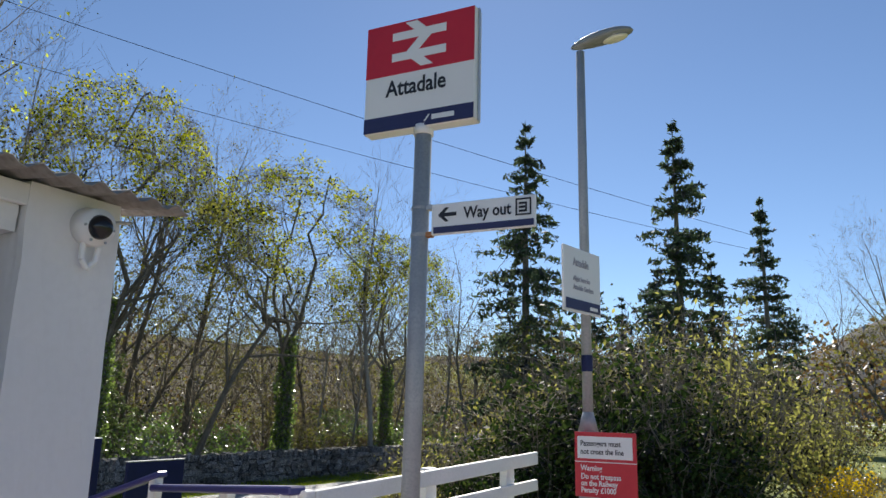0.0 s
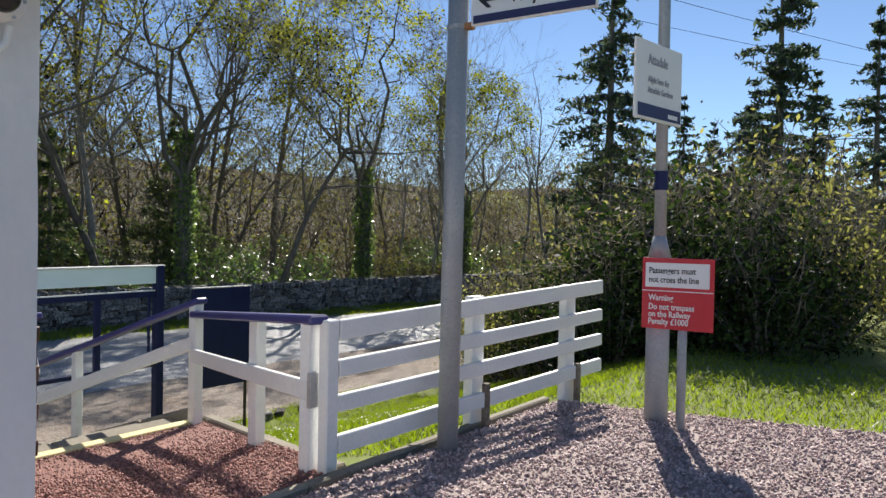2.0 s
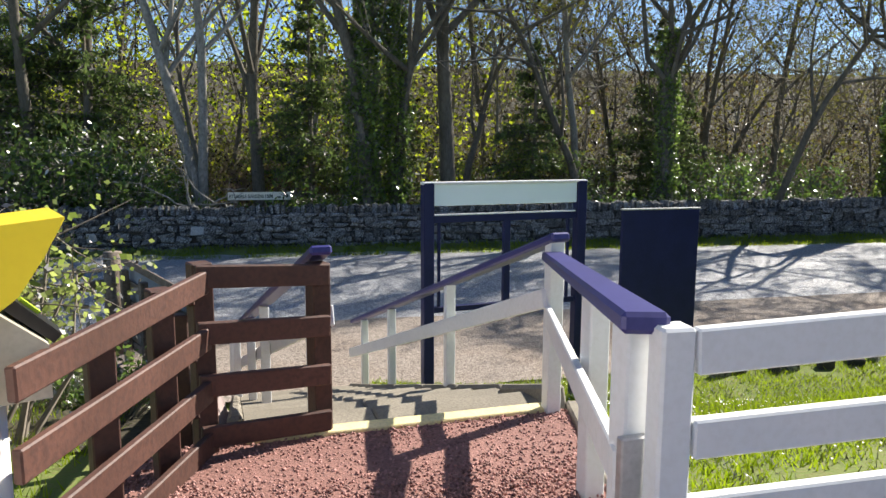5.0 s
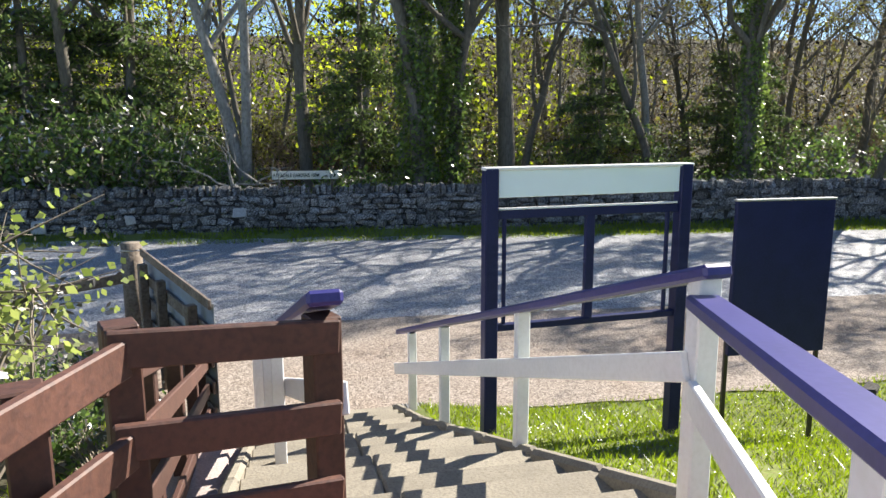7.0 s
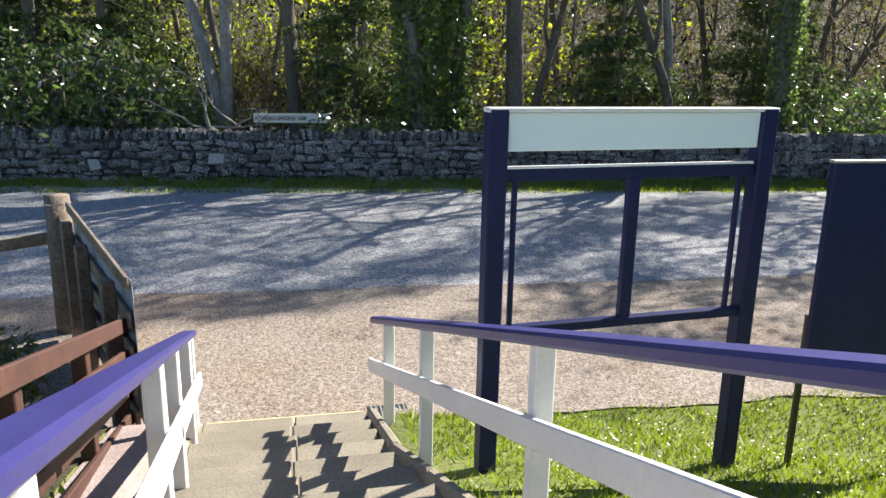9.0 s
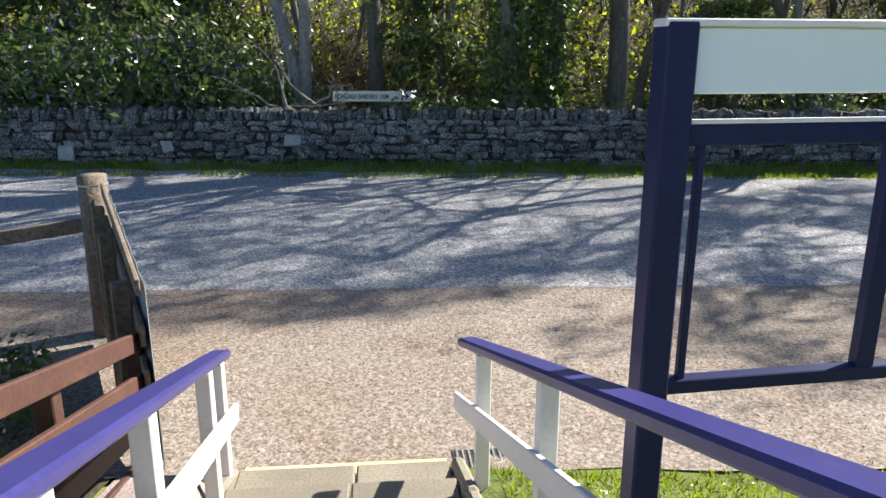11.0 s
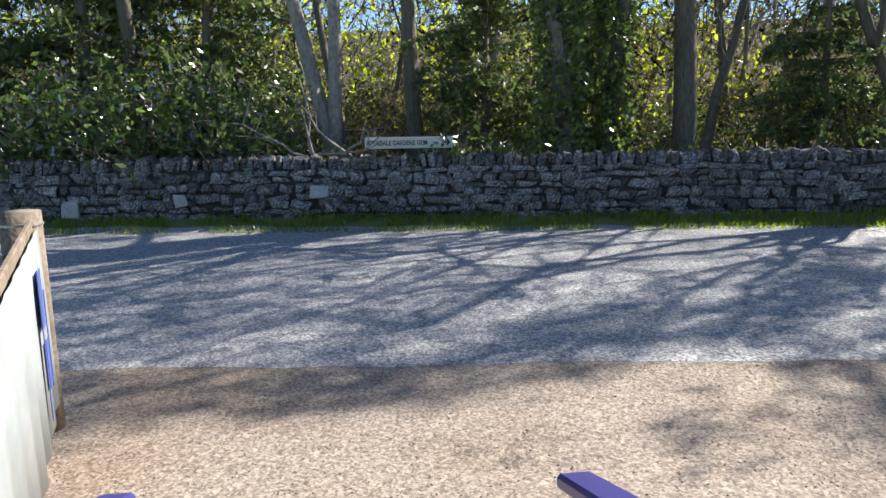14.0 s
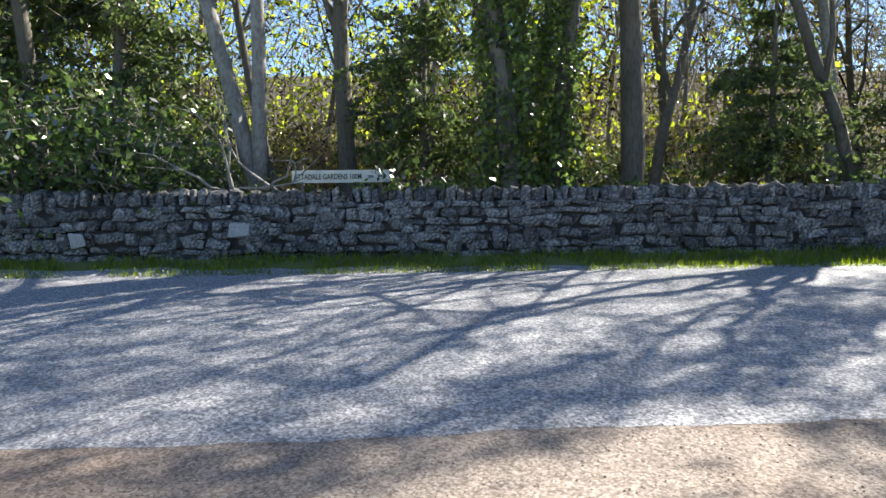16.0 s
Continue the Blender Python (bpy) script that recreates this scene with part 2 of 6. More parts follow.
HOLLY = leaf_mat("holly_leaf", (0.02, 0.042, 0.012), (0.07, 0.10, 0.03), gloss=0.55, through=0.25, shine=0.06)
IVY = leaf_mat("ivy_leaf", (0.055, 0.095, 0.028), (0.30, 0.40, 0.11), gloss=0.4, through=0.45, shine=0.35)
LAUREL = leaf_mat("laurel_leaf", (0.05, 0.09, 0.028), (0.17, 0.25, 0.07), gloss=0.4, through=0.45, shine=0.32)
SPRING = leaf_mat("spring_leaf", (0.17, 0.20, 0.025), (0.32, 0.33, 0.045), gloss=0.6, through=0.6, shine=0.05)
WILLOW = leaf_mat("willow_leaf", (0.15, 0.155, 0.05), (0.28, 0.275, 0.09), gloss=0.7, through=0.55, shine=0.05)
OLIVE = leaf_mat("olive_leaf", (0.11, 0.115, 0.03), (0.21, 0.205, 0.06), gloss=0.75, through=0.5, shine=0.04)
YEW = leaf_mat("needle", (0.08, 0.125, 0.045), (0.22, 0.28, 0.10), gloss=0.55, through=0.45, shine=0.15)
SPRUCE = leaf_mat("spruce_needle", (0.05, 0.075, 0.045), (0.10, 0.135, 0.075), gloss=0.6, through=0.35, shine=0.15)
SAPLEAF = leaf_mat("sapling_leaf", (0.20, 0.26, 0.07), (0.40, 0.45, 0.16), gloss=0.5, through=0.5, shine=0.2)
GORSE = leaf_mat("gorse_flower", (0.55, 0.38, 0.02), (0.62, 0.46, 0.03), gloss=0.5, through=0.4)
DEADLEAF = leaf_mat("dead_leaf", (0.12, 0.075, 0.03), (0.20, 0.135, 0.06), gloss=0.5, through=0.3)
BLADE = leaf_mat("grass_blade", (0.15, 0.22, 0.02), (0.28, 0.35, 0.045), gloss=0.5, through=0.55, shine=0.2)
STRAW = leaf_mat("straw_blade", (0.28, 0.23, 0.11), (0.42, 0.36, 0.19), gloss=0.5, through=0.4)
DAISY = mat("daisy_petal", (0.8, 0.8, 0.78), rough=0.6, bump=0.0)
CARBLUE = mat("car_paint", (0.008, 0.05, 0.36), (0.009, 0.055, 0.38), rough=0.18, scale=2, fine=10, bump=0.0)
TYRE = mat("tyre", (0.014, 0.014, 0.015), (0.02, 0.02, 0.02), rough=0.85, bump=0.1)
ALLOY = mat("alloy", (0.55, 0.55, 0.57), (0.6, 0.6, 0.62), rough=0.3, bump=0.0, metal=0.9)
CARGLASS = glass_mat("car_glass", (0.03, 0.035, 0.04))
LENSGLASS = glass_mat("lens_glass", (0.02, 0.02, 0.025))
HEADLAMP = mat("headlamp", (0.7, 0.7, 0.72), rough=0.1, bump=0.0)
TAILLAMP = mat("tail_lamp", (0.5, 0.01, 0.01), rough=0.2, bump=0.0)
STEEL = mat("galvanised", (0.42, 0.43, 0.44), (0.5, 0.5, 0.51), (0.35, 0.35, 0.36), rough=0.45, metal=0.7, scale=6, fine=40, bump=0.05)
RUSTY = mat("rust", (0.25, 0.11, 0.05), (0.32, 0.16, 0.08), rough=0.9, bump=0.2)
BANNER = mat("banner_sheet", (0.22, 0.245, 0.26), (0.31, 0.335, 0.35), (0.20, 0.225, 0.21), rough=0.5, scale=2.2, fine=8, bump=0.1, depth=0.01, fine_mix=0.2)
BANNERBLUE = mat("banner_blue", (0.05, 0.08, 0.28), (0.07, 0.11, 0.34), rough=0.5, bump=0.0)
CABLE = mat("cable_sheath", (0.02, 0.02, 0.02), rough=1.0, bump=0.0, spec=0.0)
HILL = mat("hillside", (0.042, 0.038, 0.036), (0.062, 0.053, 0.046), (0.028, 0.027, 0.027), rough=1.0, scale=0.02, fine=0.2, bump=0.3, depth=1.0)


# ---------------------------------------------------------------- mesh helpers
def mesh_from(name, verts, faces, material, smooth=False):
    me = bpy.data.meshes.new(name)
    me.from_pydata(verts, [], faces)
    me.materials.append(material)
    if smooth:
        me.polygons.foreach_set("use_smooth", [True] * len(me.polygons))
    return me


def quads_mesh(name, V, material, n=4):
    """V: (count, n, 3) corner places; one n-gon each."""
    c = len(V)
    me = bpy.data.meshes.new(name)
    me.vertices.add(c * n)
    me.vertices.foreach_set("co", np.ascontiguousarray(V, dtype=np.float32).ravel())
    me.loops.add(c * n)
    me.loops.foreach_set("vertex_index", np.arange(c * n, dtype=np.int32))
    me.polygons.add(c)
    me.polygons.foreach_set("loop_start", np.arange(0, c * n, n, dtype=np.int32))
    me.polygons.foreach_set("loop_total", np.full(c, n, dtype=np.int32))
    me.update()
    me.validate()
    me.materials.append(material)
    return me


def thing(name, at, label, category, group="", kind="", rz=0.0):
    ob = new(name)
    ob.empty_display_size = 0.2
    ob.matrix_world = pose(*at, 0, 0, rz)
    return tagged(ob, label, category, group, kind)


def part(name, bm, material, parent, label="", smooth=False):
    """One mesh object under a thing or a part, from a bmesh (freed) or a mesh, in the parent's own axes."""
    if isinstance(bm, bmesh.types.BMesh):
        me = bpy.data.meshes.new(name)
        bm.to_mesh(me)
        bm.free()
        me.materials.append(material)
        if smooth:
            me.polygons.foreach_set("use_smooth", [True] * len(me.polygons))
    else:
        me = bm
    ob = new(name, me)
    ob.parent = parent
    return tagged(ob, label)


def box(bm, c, s, rot=None, bevel=0.0):
    m = Matrix.Translation(c) @ (rot.to_4x4() if rot is not None else Matrix.Identity(4)) @ Matrix.Diagonal((*s, 1))
    r = bmesh.ops.create_cube(bm, size=1.0, matrix=m)
    if bevel:
        es = list({e for v in r["verts"] for e in v.link_edges})
        bmesh.ops.bevel(bm, geom=es, offset=bevel, segments=1, affect='EDGES')
    return bm


def boxed(c, s, rot=None, bevel=0.004):
    return box(bmesh.new(), c, s, rot, bevel)


def beam(p0, p1, w, h, bevel=0.005, bm=None):
    """A timber from p0 to p1 (its centre line), w across and h high."""
    p0, p1 = Vector(p0), Vector(p1)
    d = p1 - p0
    ax = d.normalized()
    side = ax.cross(Vector((0, 0, 1)))
    side = side.normalized() if side.length > 1e-4 else Vector((0, 1, 0))
    up = side.cross(ax)
    rot = Matrix((ax, side, up)).transposed()
    return box(bm or bmesh.new(), (p0 + p1) / 2, (d.length, w, h), rot, bevel)


def rod(p0, p1, r0, r1=None, sides=12, bm=None, rings=1):
    p0, p1 = Vector(p0), Vector(p1)
    bm = bm or bmesh.new()
    d = p1 - p0
    m = Matrix.Translation((p0 + p1) / 2) @ d.to_track_quat('Z', 'Y').to_matrix().to_4x4()
    bmesh.ops.create_cone(bm, cap_ends=True, segments=sides, radius1=r0, radius2=r0 if r1 is None else r1, depth=d.length, matrix=m)
    return bm


def prism(profile, axis_len, m):
    """A closed 2-D outline (x, z) drawn out along y by axis_len, placed by the matrix m."""
    bm = bmesh.new()
    a = [bm.verts.new(m @ Vector((x, -axis_len / 2, z))) for x, z in profile]
    b = [bm.verts.new(m @ Vector((x, axis_len / 2, z))) for x, z in profile]
    n = len(profile)
    bm.faces.new(a)
    bm.faces.new(b[::-1])
    for i in range(n):
        bm.faces.new((a[i], b[i], b[(i + 1) % n], a[(i + 1) % n]))
    bmesh.ops.recalc_face_normals(bm, faces=bm.faces)
    return bm


def lettering(name, words, size, material, parent, m, align='LEFT', thick=0.0015, squeeze=0.82):
    """Words in the built-in font, as a mesh; m places their plane (x along, y up)."""
    cu = bpy.data.curves.new(name, 'FONT')
    cu.body, cu.size, cu.align_x, cu.extrude = words, size, align, thick
    cu.resolution_u = 3
    cu.offset = size * 0.018
    tmp = new("tmp", cu)
    me = bpy.data.meshes.new_from_object(tmp.evaluated_get(bpy.context.evaluated_depsgraph_get()))
    bpy.data.objects.remove(tmp)
    bpy.data.curves.remove(cu)
    me.materials.clear()
    me.materials.append(material)
    me.transform(m @ Matrix.Diagonal((squeeze, 1, 1, 1)))
    ob = new(name, me)
    ob.parent = parent
    return ob


def flat_poly(points, m, thick=0.002):
    bm = bmesh.new()
    vs = [bm.verts.new(m @ Vector((x, y, 0))) for x, y in points]
    f = bm.faces.new(vs)
    r = bmesh.ops.extrude_face_region(bm, geom=[f])
    up = (m.to_3x3() @ Vector((0, 0, 1))) * thick
    for v in r["geom"]:
        if isinstance(v, bmesh.types.BMVert):
            v.co += up
    bmesh.ops.recalc_face_normals(bm, faces=bm.faces)
    return bm


def rand_frames(rng, n):
    """n random pairs of upright unit vectors."""
    a = rng.normal(size=(n, 3))
    a /= np.linalg.norm(a, axis=1)[:, None]
    b = rng.normal(size=(n, 3))
    b -= (a * b).sum(1)[:, None] * a
    b /= np.linalg.norm(b, axis=1)[:, None]
    return a, b


def leaves(rng, C, size, ratio=0.55, droop=0.0):
    """Pointed leaves (diamonds) at the places C."""
    n = len(C)
    a, b = rand_frames(rng, n)
    a[:, 2] -= droop
    a /= np.linalg.norm(a, axis=1)[:, None]
    s = (size * rng.uniform(0.6, 1.4, n))[:, None]
    V = np.empty((n, 4, 3))
    V[:, 0], V[:, 2] = C - a * s, C + a * s
    V[:, 1], V[:, 3] = C + b * s * ratio + a * s * 0.15, C - b * s * ratio + a * s * 0.15
    return V


# ---------------------------------------------------------------- the ground
ROAD_Z = -1.77


def wall_x(y):
    """The roadside wall's foot, along the road."""
    return -20.9 + 0.11 * (y - 5.0)


def smooth(a, b, v):
    t = np.clip((v - a) / (b - a), 0, 1)
    return t * t * (3 - 2 * t)


def height(x, y):
    """The lie of the land."""
    x, y = np.asarray(x, dtype=float), np.asarray(y, dtype=float)
    off = x - 0.11 * (y - 5.0)
    low = ROAD_Z + 0.25 * smooth(-12.0, -20.4, off) + 0.15 * smooth(-20.1, -20.9, off)
    low = low + 1.2 * smooth(-23.0, -45.0, off) + 13.0 * smooth(-45.0, -120.0, off)
    s = 0.225 + 0.02 * np.clip(y - 5.4, -1.0, 4.0)
    bank = -0.03 - s * np.maximum(-3.2 - x, 0) - 0.05 * smooth(7.0, 9.0, y) - 0.35 * smooth(9, 30, y)
    k = smooth(-9.9, -10.5, x)
    z = bank * (1 - k) + np.minimum(low, 50) * k
    z = np.where(x < -10.5, low, np.maximum(z, ROAD_Z))
    # cut for the steps
    cut = smooth(3.35, 3.5, y) * (1 - smooth(4.9, 5.0, y)) * smooth(-10.4, -10.22, x) * (1 - smooth(-5.45, -5.3, x))
    st = -0.245 - 0.3141 * (-5.5 - x) - 0.28
    return z * (1 - cut) + np.minimum(z, st) * cut


def sheet(name, xs, ys, fn, material, dz=0.0):
    X, Y = np.meshgrid(xs, ys, indexing="ij")
    Z = fn(X, Y) + dz
    n, m = X.shape
    V = np.stack([X, Y, Z], -1).reshape(-1, 3)
    i = np.arange(n * m).reshape(n, m)
    F = np.stack([i[:-1, :-1], i[1:, :-1], i[1:, 1:], i[:-1, 1:]], -1).reshape(-1, 4)
    return mesh_from(name, V.tolist(), F.tolist(), material, True)


def strip(name, ys, left, right, n, material, dz):
    """A ribbon along y between two wavering edges, lying on the land."""
    V, F = [], []
    for j, y in enumerate(ys):
        a, b = left(y), right(y)
        for i in range(n):
            x = a + (b - a) * i / (n - 1)
            V.append((x, y, float(height(x, y)) + dz))
    for j in range(len(ys) - 1):
        for i in range(n - 1):
            o = j * n + i
            F.append((o, o + 1, o + n + 1, o + n))
    return mesh_from(name, V, F, material, True)


gx = np.concatenate([[-900, -400, -200, -130], np.arange(-100, -24, 4.0), np.arange(-24, -18, 0.5), np.arange(-18, -11, 0.5), np.arange(-11, -2, 0.25), np.arange(-2, 12, 1.0), [15, 22, 35, 60, 120, 250, 500, 900]])
gy = np.concatenate([[-900, -400, -150, -80, -50], np.arange(-40, -4, 3.0), np.arange(-4, 16, 0.5), np.arange(16, 80, 4.0), [90, 120, 180, 300, 500, 900]])
ground = tagged(new("ground", sheet("ground", gx, gy, height, GRASS_SOIL, -0.012)), "grassy sloping ground around the station", "ground", kind="structure")


def wob(y, a, f, ph=0.0):
    return a * (noise.noise((y * f, ph, 0.3)) + 0.5 * noise.noise((y * f * 3.1, ph, 1.7)))


ry = list(np.concatenate([[-300, -150, -80], np.arange(-40, -6, 2.0), np.arange(-6, 22, 0.25), np.arange(22, 60, 2.0), [80, 150, 300]]))
tagged(new("road", strip("road", ry, lambda y: -20.32 + 0.125 * (y - 5) + wob(y, 0.12, 0.9), lambda y: -13.98 + 0.06 * (y - 5) + wob(y, 0.10, 0.8, 4.0), 20, ASPHALT, 0.006)),
       "grey tarmac road in dappled tree shade", "road", kind="structure")
fy = list(np.concatenate([np.arange(-30, -2, 2.0), np.arange(-2, 20, 0.2), np.arange(20, 60, 2.0)]))
tagged(new("forecourt", strip("forecourt", fy, lambda y: -14.2 + 0.06 * (y - 5), lambda y: -10.32 - (0.16 if 3.3 < y < 5.1 else 0.0) + 0.06 * max(y - 6, 0) + wob(y, 0.10, 1.1, 9.0), 14, TAN, 0.003)),
       "tan gritty forecourt beside the road", "forecourt", kind="structure")
wy = list(np.arange(-110, 130, 3.0))
tagged(new("woodland_floor", strip("woodland_floor", wy, lambda y: -126.0, lambda y: -20.95 + 0.11 * (y - 5), 60, SOIL, 0.004)), "dark leaf-strewn woodland floor", "ground", kind="structure")


# ---------------------------------------------------------------- platform and ramp
def slab(name, outline, z0, material, zfn=None):
    bm = bmesh.new()
    top = [bm.verts.new((x, y, zfn(x, y) if zfn else 0.0)) for x, y in outline]
    bot = [bm.verts.new((x, y, z0)) for x, y in outline]
    bm.faces.new(top)
    n = len(top)
    for i in range(n):
        bm.faces.new((top[i], bot[i], bot[(i + 1) % n], top[(i + 1) % n]))
    bmesh.ops.recalc_face_normals(bm, faces=bm.faces)
    me = bpy.data.meshes.new(name)
    bm.to_mesh(me)
    bm.free()
    me.materials.append(material)
    return me


platform_outline = [(-3.1, -30), (2.6, -30), (2.6, 9.5), (1.2, 8.6), (0.2, 7.95), (-1.0, 7.45), (-2.2, 7.18), (-3.02, 7.0)]
platform = tagged(new("platform", slab("platform", platform_outline, -0.4, GRAVEL)), "platform surfaced in grey-pink gravel", "platform", kind="structure")
ramp_outline = [(-3.18, 2.9), (-3.18, 4.55), (-5.46, 5.34), (-5.5, 3.2), (-5.3, 2.9)]
RAMP = lambda x, y: -0.005 - 0.245 * smooth(-3.3, -5.5, x) * 0.5 - 0.1225 * min(max((-3.2 - x) / 2.3, 0), 1)
ramp = tagged(new("ramp", slab("ramp", ramp_outline, -0.8, RED, RAMP)), "short ramp surfaced in red stone chippings", "ramp", kind="structure")


def kerb(name, p0, p1, w, h, material, label):
    bm = beam(p0, p1, w, h, 0.012)
    me = bpy.data.meshes.new(name)
    bm.to_mesh(me)
    bm.free()
    me.materials.append(material)
    return tagged(new(name, me), label, "kerb", kind="structure")


kerb("kerb", (-3.12, -3.0, -0.03), (-3.12, 3.3, -0.03), 0.09, 0.12, CONCRETE, "grey concrete edging kerb")
for a, b in ((3.3, 4.2), (4.205, 5.1), (5.105, 6.0), (6.005, 6.95)):
    kerb("kerb", (-3.10, a, -0.03), (-3.10, b, -0.03), 0.07, 0.12, CONCRETE, "grey concrete edging kerb beside the gravel")
kerb("kerb", (-3.25, 4.63, -0.075), (-5.50, 5.41, -0.285), 0.10, 0.14, CONCRETE, "pale concrete kerb edging the red ramp")

gutter_strip = tagged(new("gravel_strip", sheet("gravel_strip", np.linspace(-10.3, -5.7, 40), np.linspace(3.0, 3.47, 5), height, GRAVEL, 0.004)), "strip of grey gravel between fence and steps", "gravel", kind="structure")
bare_soil = tagged(new("bare_soil", sheet("bare_soil", np.linspace(-10.25, -7.0, 40), np.linspace(1.6, 2.98, 12), height, SOIL, 0.006)), "dark bare soil with stones behind the fence", "soil", kind="structure")

# stairs
STEPS, X_TOP, Z_TOP, X_BOT, Z_BOT = 13, -5.50, -0.245, -10.34, -1.765
going, rise = (X_TOP - X_BOT) / STEPS, (Z_TOP - Z_BOT) / STEPS
stairs = thing("stairs", (X_TOP, 4.3, Z_TOP), "weathered concrete steps with cream nosings", "stairs", kind="structure")


def stair_y(x):
    t = (X_TOP - x) / (X_TOP - X_BOT)
    return 3.52 + 0.04 * t, 5.28 - 0.44 * min(1.0, t * 1.4)


for i in range(STEPS + 1):
    x0 = X_TOP - i * going
    x1 = x0 - going if i < STEPS else x0 - 0.12
    z = Z_TOP - i * rise
    ya, yb = stair_y(x0)
    ym = 4.26 + 0.02 * math.sin(i * 2.1)
    for k, (u, v) in enumerate(((ya, ym - 0.004), (ym + 0.004, yb))):
        dz = 0.006 * noise.noise((i * 0.7, k * 3.0, 0))
        bm = boxed(((x0 + x1) / 2 - X_TOP, (u + v) / 2 - 4.3, z - Z_TOP - 0.2 + dz - (0.0 if i else 0.02)), (abs(x0 - x1) + 0.012, v - u, 0.4), None, 0.012)
        part("step", bm, CONCRETE, stairs)
    if i in (0, 1, STEPS):
        part("nosing", boxed((x0 - X_TOP + (0.0 if i == 0 else -0.05 if i == STEPS else 0.03), (ya + yb) / 2 - 4.3, z - Z_TOP + (0.045 if i == STEPS else 0.006)), (0.15 if i == STEPS else 0.08 if i else 0.11, yb - ya - 0.02, 0.03), None, 0.006), CREAM, stairs, "cream painted nosing")
for side in (0, 1):
    n = 7
    for j in range(n):
        xa, xb = X_TOP - (X_TOP - X_BOT) * j / n, X_TOP - (X_TOP - X_BOT) * (j + 1) / n
        ya, yb = stair_y(xa)[side], stair_y(xb)[side]
        o = 0.05 if side else -0.04
        f = lambda x: Z_TOP - (X_TOP - x) / (X_TOP - X_BOT) * (Z_TOP - Z_BOT) + 0.035
        bm = beam((xa - X_TOP, ya + o - 4.3, f(xa) - Z_TOP), (xb - X_TOP + 0.01, yb + o - 4.3, f(xb) - Z_TOP), 0.085, 0.20, 0.025)
        part("stringer", bm, CONCRETE, stairs, "rounded concrete edging")


# ---------------------------------------------------------------- fences and rails
def local(p, o):
    return (p[0] - o[0], p[1] - o[1], p[2] - o[2])


def white_fence():
    o = (-3.22, 4.49, 0.0)
    t = thing("white_fence", o, "white-painted wooden fence with four rails", "fence")
    P = [(-3.22, 4.49), (-3.07, 5.86), (-2.93, 7.07)]
    for i, (x, y) in enumerate(P):
        top = (0.86, 0.925, 0.96)[i]
        dx = 0.0 if i == 0 else -0.055
        part("post", boxed((x + dx - o[0], y - o[1], top / 2 - 0.1), (0.08, 0.088 if i == 0 else 0.14, top + 0.2), Matrix.Rotation(radians(-6), 3, 'Z'), 0.008), WHITE, t)
    end = (-2.87, 7.50)
    for za, zb, h in ((0.80, 0.935, 0.115), (0.58, 0.69, 0.10), (0.38, 0.475, 0.10), (0.145, 0.255, 0.11)):
        a = (-3.19, 4.535, za)
        b = (end[0], end[1], zb)
        part("rail", beam(local(a, o), local(b, o), 0.04, h, 0.006), WHITE, t)
    for x, y in P[1:]:
        part("fence_stub", boxed((x + 0.035 - o[0], y + 0.03 - o[1], 0.1), (0.04, 0.06, 0.42), None, 0.006), OLDWOOD, t, "grey weathered timber stub")
    return t


white_fence()


def upper_handrail():
    o = (-3.32, 4.60, -0.02)
    t = thing("ramp_handrail", o, "white posts with a navy-blue handrail beside the ramp", "handrail")
    for x, y, z, top in ((-3.34, 4.46, -0.02, 0.835), (-4.22, 4.83, -0.08, 0.765)):
        part("post", boxed(local((x, y, (z + top) / 2 - 0.1), o), (0.085, 0.085, top - z + 0.2), None, 0.006), WHITE, t)
    part("handrail", beam(local((-3.24, 4.43, 0.862), o), local((-5.40, 5.20, 0.67), o), 0.12, 0.055, 0.012), PURPLE, t, "glossy navy-blue handrail")
    part("mid_rail", beam(local((-3.30, 4.41, 0.46), o), local((-5.42, 5.19, 0.33), o), 0.035, 0.11, 0.006), WHITE, t)
    part("bracket", boxed(local((-3.285, 4.435, 0.46), o), (0.03, 0.08, 0.2), None, 0.004), STEEL, t, "grey metal bracket")


upper_handrail()


def stair_handrail(name, y_top, y_bot, z_top, z_bot, x_top, x_bot, posts, inner, newel):
    o = (x_top, y_top, Z_TOP)
    t = thing(name, o, "white posts and rail with a blue handrail down the steps", "handrail", group="handrails of the steps")
    at = lambda x: (x_top - x) / (x_top - x_bot)
    for x in posts:
        k = at(x)
        y, top = y_top + (y_bot - y_top) * k, z_top + (z_bot - z_top) * k - 0.03
        foot = Z_TOP - (X_TOP - x) / (X_TOP - X_BOT) * (Z_TOP - Z_BOT) - 0.2
        w = 0.085 if newel and x == posts[0] else 0.075
        part("post", boxed(local((x, y, (top + foot) / 2), o), (w, w, top - foot), None, 0.006), WHITE, t)
    part("handrail", beam(local((x_top + 0.08, y_top, z_top), o), local((x_bot, y_bot, z_bot), o), 0.115, 0.05, 0.012), PURPLE, t, "glossy navy-blue handrail")
    part("mid_rail", beam(local((x_top, y_top + inner, z_top - 0.36), o), local((x_bot - 0.04, y_bot + inner, z_bot - 0.40), o), 0.03, 0.11, 0.005), WHITE, t)
    return t


stair_handrail("stair_handrail", 5.235, 4.93, 0.785, -0.84, -5.45, -10.29, (-5.45, -7.10, -8.72, -9.82), -0.055, True)
stair_handrail("stair_handrail", 3.93, 3.49, 0.755, -0.92, -5.50, -10.42, (-5.70, -7.60, -8.50, -9.75, -10.2), 0.055, False)


